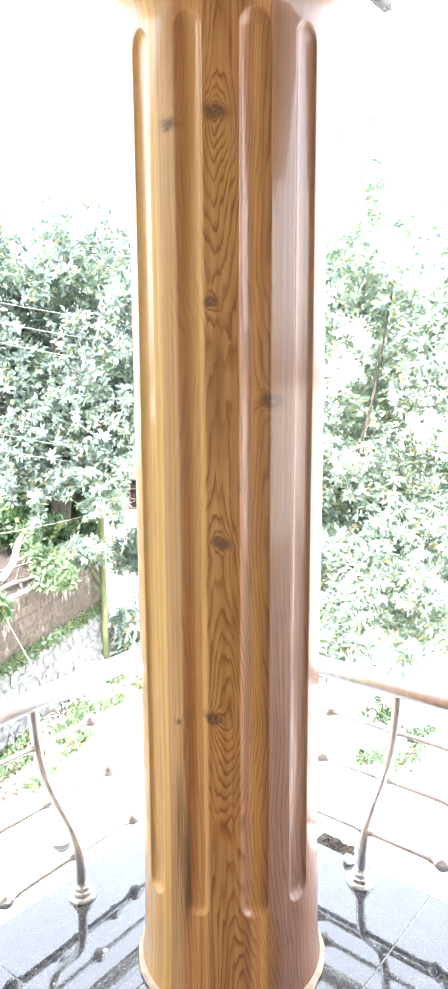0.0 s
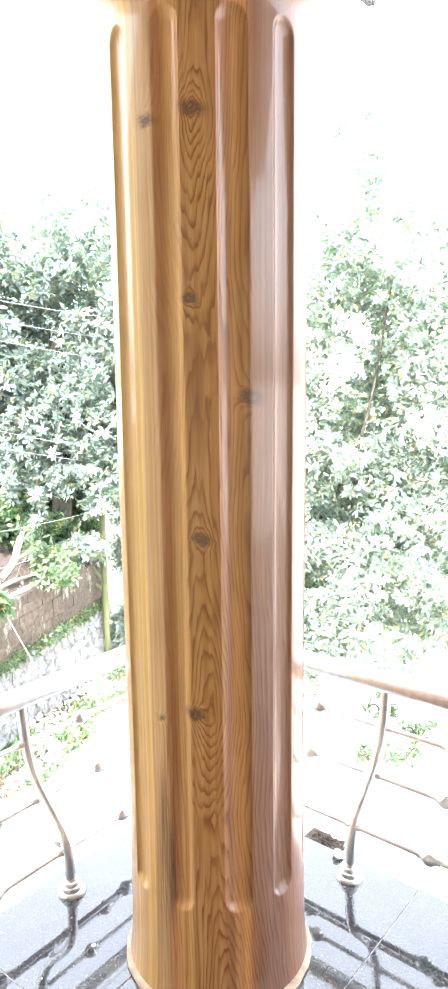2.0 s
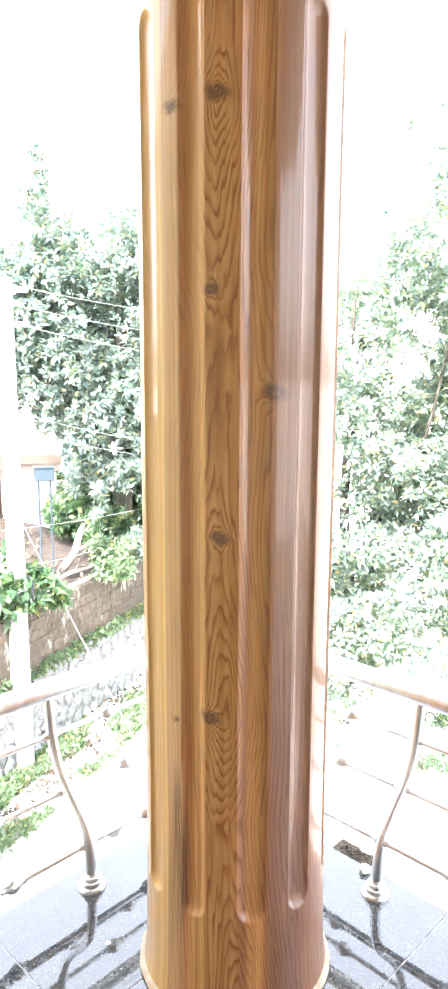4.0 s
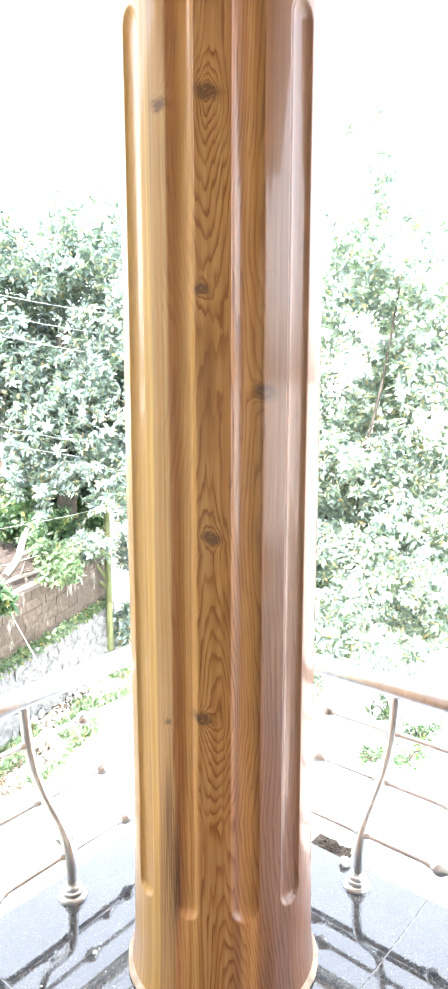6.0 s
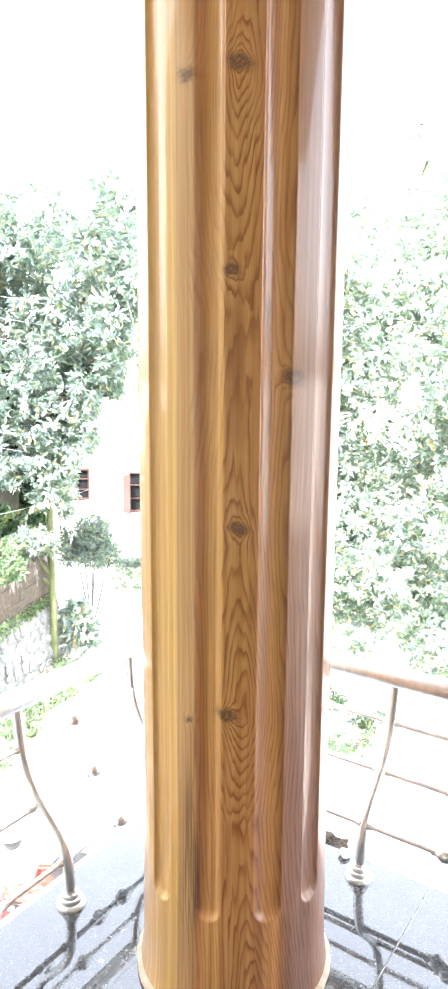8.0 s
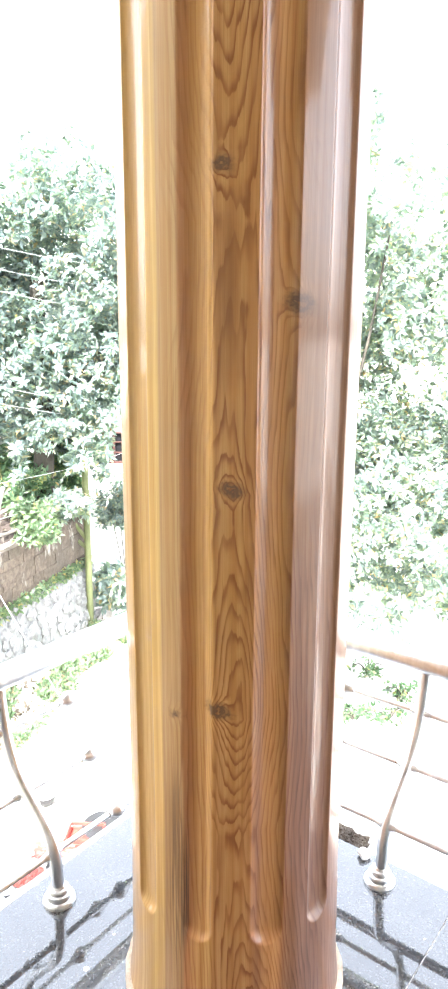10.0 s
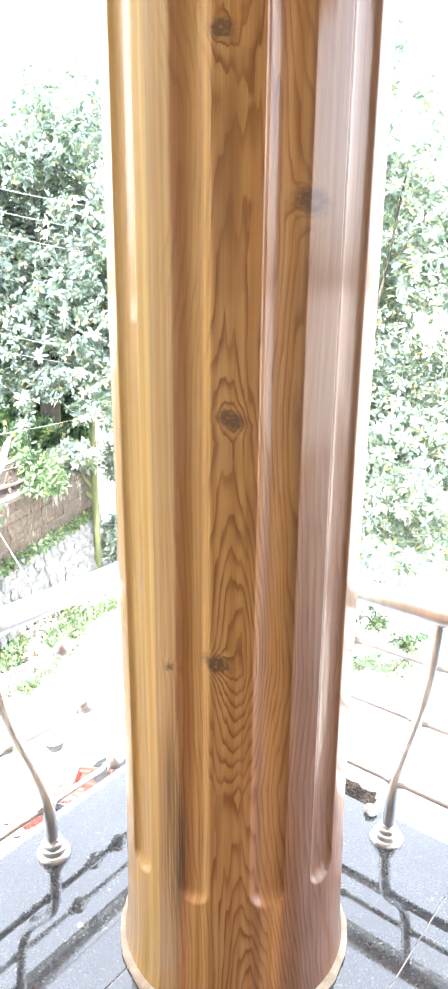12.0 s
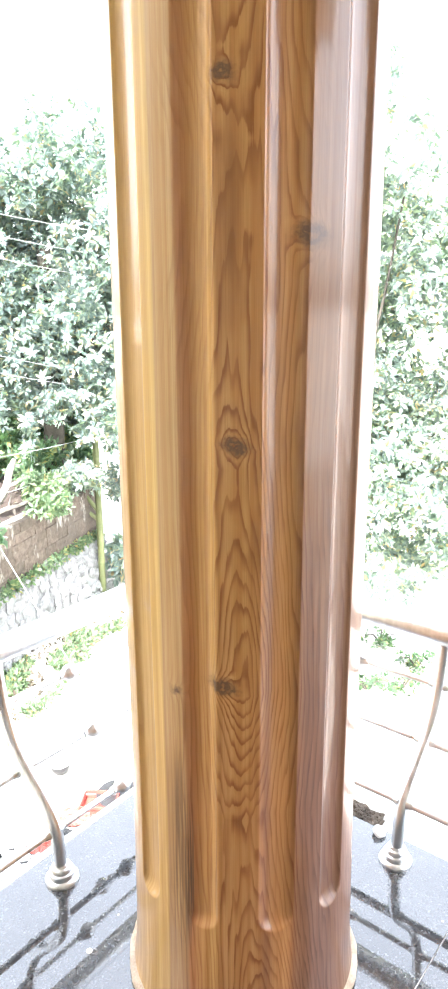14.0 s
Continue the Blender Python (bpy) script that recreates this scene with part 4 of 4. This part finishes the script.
def tiled_house():
    root = thing("house", "low house with a flat roof slab behind the pole", "house", bearing(62.5, 21.0, -4.0), 62.5)
    part("side_wall", box(-6.0, 2.1, 0.311, 5.0, -0.2, 3.0), PAINT, root)
    part("wall", pierced(-6.0, 2.1, 0.06, 0.31, -0.2, 3.0, ((-0.75, 0.35, 0.75, 2.75),)), plain("pinkish_plaster", (0.55, 0.46, 0.42), (0.7, 0.62, 0.57), 2.0, 0.8), root)
    part("roof_slab", box(-6.4, 2.9, -0.9, 5.4, 3.0, 3.25, 0.015), ROOF_SHEET, root)
    part("parapet", box(-6.0, 0.9, 0.2, 0.4, 3.25, 5.0, 0.02), ROOF_SHEET, root, "weathered reddish parapet")
    window(root, -0.75, 0.35, 0.75, 2.75, 0.0, 1, bars=6)
    return root


white_house()
tiled_house()


def crate():
    root = thing("crate", "faded red plastic crate lying in the yard", "crate", bearing(50.1, 9.12, GROUND), 35)
    for x in (-0.24, 0.24):
        for k in range(2):
            part("slat", box(x - 0.012, x + 0.012, -0.17, 0.17, 0.03 + k * 0.075, 0.075 + k * 0.075, 0.004), RED_PLASTIC, root)
    for y in (-0.17, 0.17):
        for k in range(2):
            part("slat", box(-0.228, 0.228, y - 0.012, y + 0.012, 0.03 + k * 0.075, 0.075 + k * 0.075, 0.004), RED_PLASTIC, root)
    part("bottom", box(-0.25, 0.25, -0.18, 0.18, 0.0, 0.03, 0.004), RED_PLASTIC, root)
    return root


def crumpled(name, label, at, size, material, seed, turn=0.0):
    """A crumpled sheet lying on the ground."""
    bm = bmesh.new()
    bmesh.ops.create_grid(bm, x_segments=26, y_segments=20, size=0.5)
    for v in bm.verts:
        p = Vector((v.co.x * 4, v.co.y * 4, seed))
        v.co.x *= size[0] * (1 + 0.25 * noise.noise(p))
        v.co.y *= size[1] * (1 + 0.25 * noise.noise(p + Vector((9, 0, 0))))
        v.co.z = size[2] * (0.5 + 0.5 * noise.noise(p * 0.8) + 0.35 * abs(noise.noise(p * 2.2)))
    bmesh.ops.solidify(bm, geom=bm.faces[:], thickness=0.006)
    ob = new(name, mesh_of(name, bm, material))
    low = min(v.co.z for v in ob.data.vertices)
    ob.matrix_world = pose(at[0], at[1], at[2] - low, 0, 0, turn)
    return tagged(ob, label, "sheet")


def log(label, base, tip, r):
    """A broken branch lying on the soil, with a splintered end and a stub."""
    base, tip = Vector(base), Vector(tip)
    way = tip - base
    root = thing("log", label, "log", base)
    bend = way.orthogonal().normalized() * 0.08
    bm = tube(smoothed([(0, 0, 0), way * 0.4 + bend, way * 0.75, way], 4), r, 9, taper=0.55)
    for v in bm.verts:
        v.co += 0.25 * r * noise.noise_vector(v.co * 6.0)
    part("stem", bm, DRY_WOOD, root, smooth=True)
    part("stub", tube([way * 0.45 + bend, way * 0.5 + bend * 4 + Vector((0, 0, 0.15))], r * 0.45, 7, taper=0.5), DRY_WOOD, root, smooth=True)
    return root


log("pale dry branch leaning on the soil bank", bearing(57.0, 14.9, -2.62), bearing(55.1, 15.6, -1.8), 0.10)
log("pale dry branch leaning on the soil bank", bearing(57.4, 14.2, -2.62), bearing(54.2, 14.6, -2.45), 0.05)
crate()
crumpled("plastic_sheet", "crumpled red plastic sheet on the ground", bearing(51.9, 8.9, GROUND), (0.8, 0.4, 0.16), RED_PLASTIC, 3, 40)
crumpled("plastic_sheet", "crumpled red plastic sheet on the ground", bearing(54.9, 8.5, GROUND), (0.42, 0.3, 0.16), RED_PLASTIC, 7, 80)
crumpled("plastic_sheet", "crumpled black plastic sheet on the ground", bearing(51.8, 8.62, GROUND), (0.5, 0.2, 0.12), BLACK_PLASTIC, 9, 55)
crumpled("plastic_bag", "crumpled white plastic bag on the ground", bearing(57.2, 8.3, GROUND), (0.5, 0.3, 0.2), PALE_PLASTIC, 11, 35)
crumpled("plastic_bag", "crumpled white plastic bag on the ground", bearing(58.9, 8.1, GROUND), (0.45, 0.3, 0.22), PALE_PLASTIC, 13, 70)


def hose():
    line = []
    for k in range(70):
        a = k * 0.32
        r = 0.34 + 0.05 * math.sin(k * 0.45)
        line.append(bearing(57.9, 8.35, GROUND) + Vector((r * math.cos(a) + 0.006 * k, 0.7 * r * math.sin(a), 0.02 + 0.0006 * k)))
    return tagged(new("hose", mesh_of("hose", tube(line, 0.014, 7), BLACK_PLASTIC, True)), "loose coil of black garden hose on the ground", "hose")


hose()


def tray():
    root = thing("tray", "shallow pale grey tray with a dark rim lying in the yard", "tray", bearing(48.5, 9.25, GROUND), 40)
    part("basin", lathe([(0.16, 0.0), (0.25, 0.015), (0.285, 0.09), (0.275, 0.09), (0.24, 0.03), (0.15, 0.018)], 28), PALE_PLASTIC, root, smooth=True)
    part("rim", lathe([(0.275, 0.085), (0.305, 0.088), (0.31, 0.10), (0.30, 0.112), (0.275, 0.108)], 28), BLACK_PLASTIC, root, "dark rolled rim", True)
    return root


tray()


def pot():
    at = bearing(53.3, 10.06, GROUND)
    root = thing("pot", "black pot with a white rim standing in the yard", "pot", at)
    part("bowl", lathe([(0.07, 0.0), (0.10, 0.02), (0.14, 0.10), (0.145, 0.16), (0.135, 0.16), (0.125, 0.10), (0.08, 0.03)], 24, closed=True), BLACK_PLASTIC, root, smooth=True)
    part("rim", lathe([(0.14, 0.155), (0.155, 0.16), (0.155, 0.17), (0.14, 0.175), (0.13, 0.168)], 24), PALE_PLASTIC, root, "white rim", True)
    return root


pot()

# paint drops on the granite
for x, y, r in ((-1.28, 1.08, 0.007), (-1.30, 1.183, 0.0035), (-1.30, 0.93, 0.003), (-0.72, 1.62, 0.003)):
    tagged(new("paint_drop", mesh_of("paint_drop", lathe([(r, 0.0), (r * 0.9, 0.0008), (r * 0.4, 0.0014)], 12, (x, y)), PAINT_DROP, True)), "dried drop of white paint on the granite", "paint drop")


def scrap():
    """A crumpled wad of pale plastic."""
    bm = bmesh.new()
    bmesh.ops.create_icosphere(bm, subdivisions=3, radius=0.016)
    for v in bm.verts:
        v.co *= 1 + 0.35 * noise.noise(v.co * 60) + 0.15 * noise.noise(v.co * 150)
        v.co.z = max(v.co.z * 0.9, -0.010)
    low = min(v.co.z for v in bm.verts)
    ob = new("plastic_scrap", mesh_of("plastic_scrap", bm, PALE_PLASTIC))
    ob.matrix_world = pose(-0.955, 1.776, -low, 0, 0, 30)
    return tagged(ob, "pale crumpled wad of plastic beside the railing post", "scrap")


scrap()


def rubble_heap():
    """Mortar crumbs left at the edge behind the column."""
    rng = np.random.default_rng(8)
    bm = box(-1.10, -0.985, EDGE_Y + 0.006, EDGE_Y + 0.07, -0.0405, -0.012)
    bmesh.ops.subdivide_edges(bm, edges=bm.edges[:], cuts=5, use_grid_fill=True)
    for v in bm.verts:
        if v.co.z > -0.04:
            v.co += Vector((0.006, 0.006, 0.008)) * noise.noise(v.co * 60)
    for k in range(160):
        c = Vector((rng.uniform(-1.075, -0.985), EDGE_Y + 0.03 + rng.normal() * 0.014, -0.014 + abs(rng.normal()) * 0.003))
        bmesh.ops.create_icosphere(bm, subdivisions=1, radius=rng.uniform(0.0025, 0.007), matrix=Matrix.Translation(c))
    for v in bm.verts:
        v.co += 0.002 * noise.noise_vector(v.co * 200)
    return tagged(new("mortar_rubble", mesh_of("mortar_rubble", bm, LATERITE)), "heap of brown mortar crumbs on the ledge", "rubble", kind="stuff")


rubble_heap()

# ---- pieces of the setting ----
def granite_tiles():
    xs = [EDGE_X, -1.13, -0.70, -0.27, 0.16, 0.59, 1.02, 1.45, 1.88, 2.4]
    ys = [-2.6, -1.5, -0.318, 0.882, EDGE_Y]
    for x0, x1 in zip(xs, xs[1:]):
        for y0, y1 in zip(ys, ys[1:]):
            part("tile", box(x0 + 0.0012, x1 - 0.0012, y0 + 0.0012, y1 - 0.0012, -0.02, 0.0, 0.0012), GRANITE, slab)


granite_tiles()


def wall_blocks():
    """Laterite blocks above the ledge, rubble stones below it."""
    rng = np.random.default_rng(31)
    meshes = []
    for k in range(6):
        bm = box(-0.5, 0.5, -0.5, 0.5, -0.5, 0.5)
        bmesh.ops.subdivide_edges(bm, edges=bm.edges[:], cuts=1)
        for v in bm.verts:
            v.co += 0.05 * noise.noise_vector(v.co * 2.3 + Vector((k * 7, 0, 0)))
        meshes.append(mesh_of("block", bm, LATERITE))
    stones = []
    for k in range(6):
        bm = bmesh.new()
        bmesh.ops.create_icosphere(bm, subdivisions=1, radius=0.5)
        for v in bm.verts:
            v.co += 0.16 * noise.noise_vector(v.co * 2.0 + Vector((k * 5, 3, 0)))
            v.co.y *= 0.5
        stones.append(mesh_of("stone", bm, RUBBLE))
    turn = math.degrees(math.atan2(wall_way.y, wall_way.x))
    rows = 6
    tall = (WALL_TOP - MOSS_Z) / rows
    for j in range(rows):
        s = 3.6 + (0.2 if j % 2 else 0.0)
        while s < WALL_LENGTH - 0.2:
            w = rng.uniform(0.34, 0.44)
            ob = new("block", meshes[int(rng.integers(6))])
            p = wall_at(s + w / 2, -0.03 + rng.uniform(-0.012, 0.012), MOSS_Z + tall * (j + 0.5))
            ob.matrix_world = pose(*p, 0, 0, turn) @ Matrix.Diagonal((w - 0.004, 0.16, tall - 0.005, 1))
            ob.parent = retaining_wall
            s += w
    n = 0
    for j in range(6):
        s = 4.2
        while s < WALL_LENGTH:
            w = rng.uniform(0.22, 0.4)
            z = MOSS_Z - 0.12 - j * 0.25 + rng.uniform(-0.1, 0.1)
            if n < 280:
                ob = new("stone", stones[int(rng.integers(6))])
                out = 0.02 + 0.2 * (MOSS_Z - z) / 1.5
                ob.matrix_world = pose(*wall_at(s + w / 2, out, z), rng.uniform(-15, 15), rng.uniform(-90, 90), turn + rng.uniform(-12, 12)) @ Matrix.Diagonal((w * rng.uniform(0.9, 1.4), 0.26 * rng.uniform(0.7, 1.2), rng.uniform(0.24, 0.38), 1))
                ob.parent = retaining_wall
                n += 1
            s += w


wall_blocks()
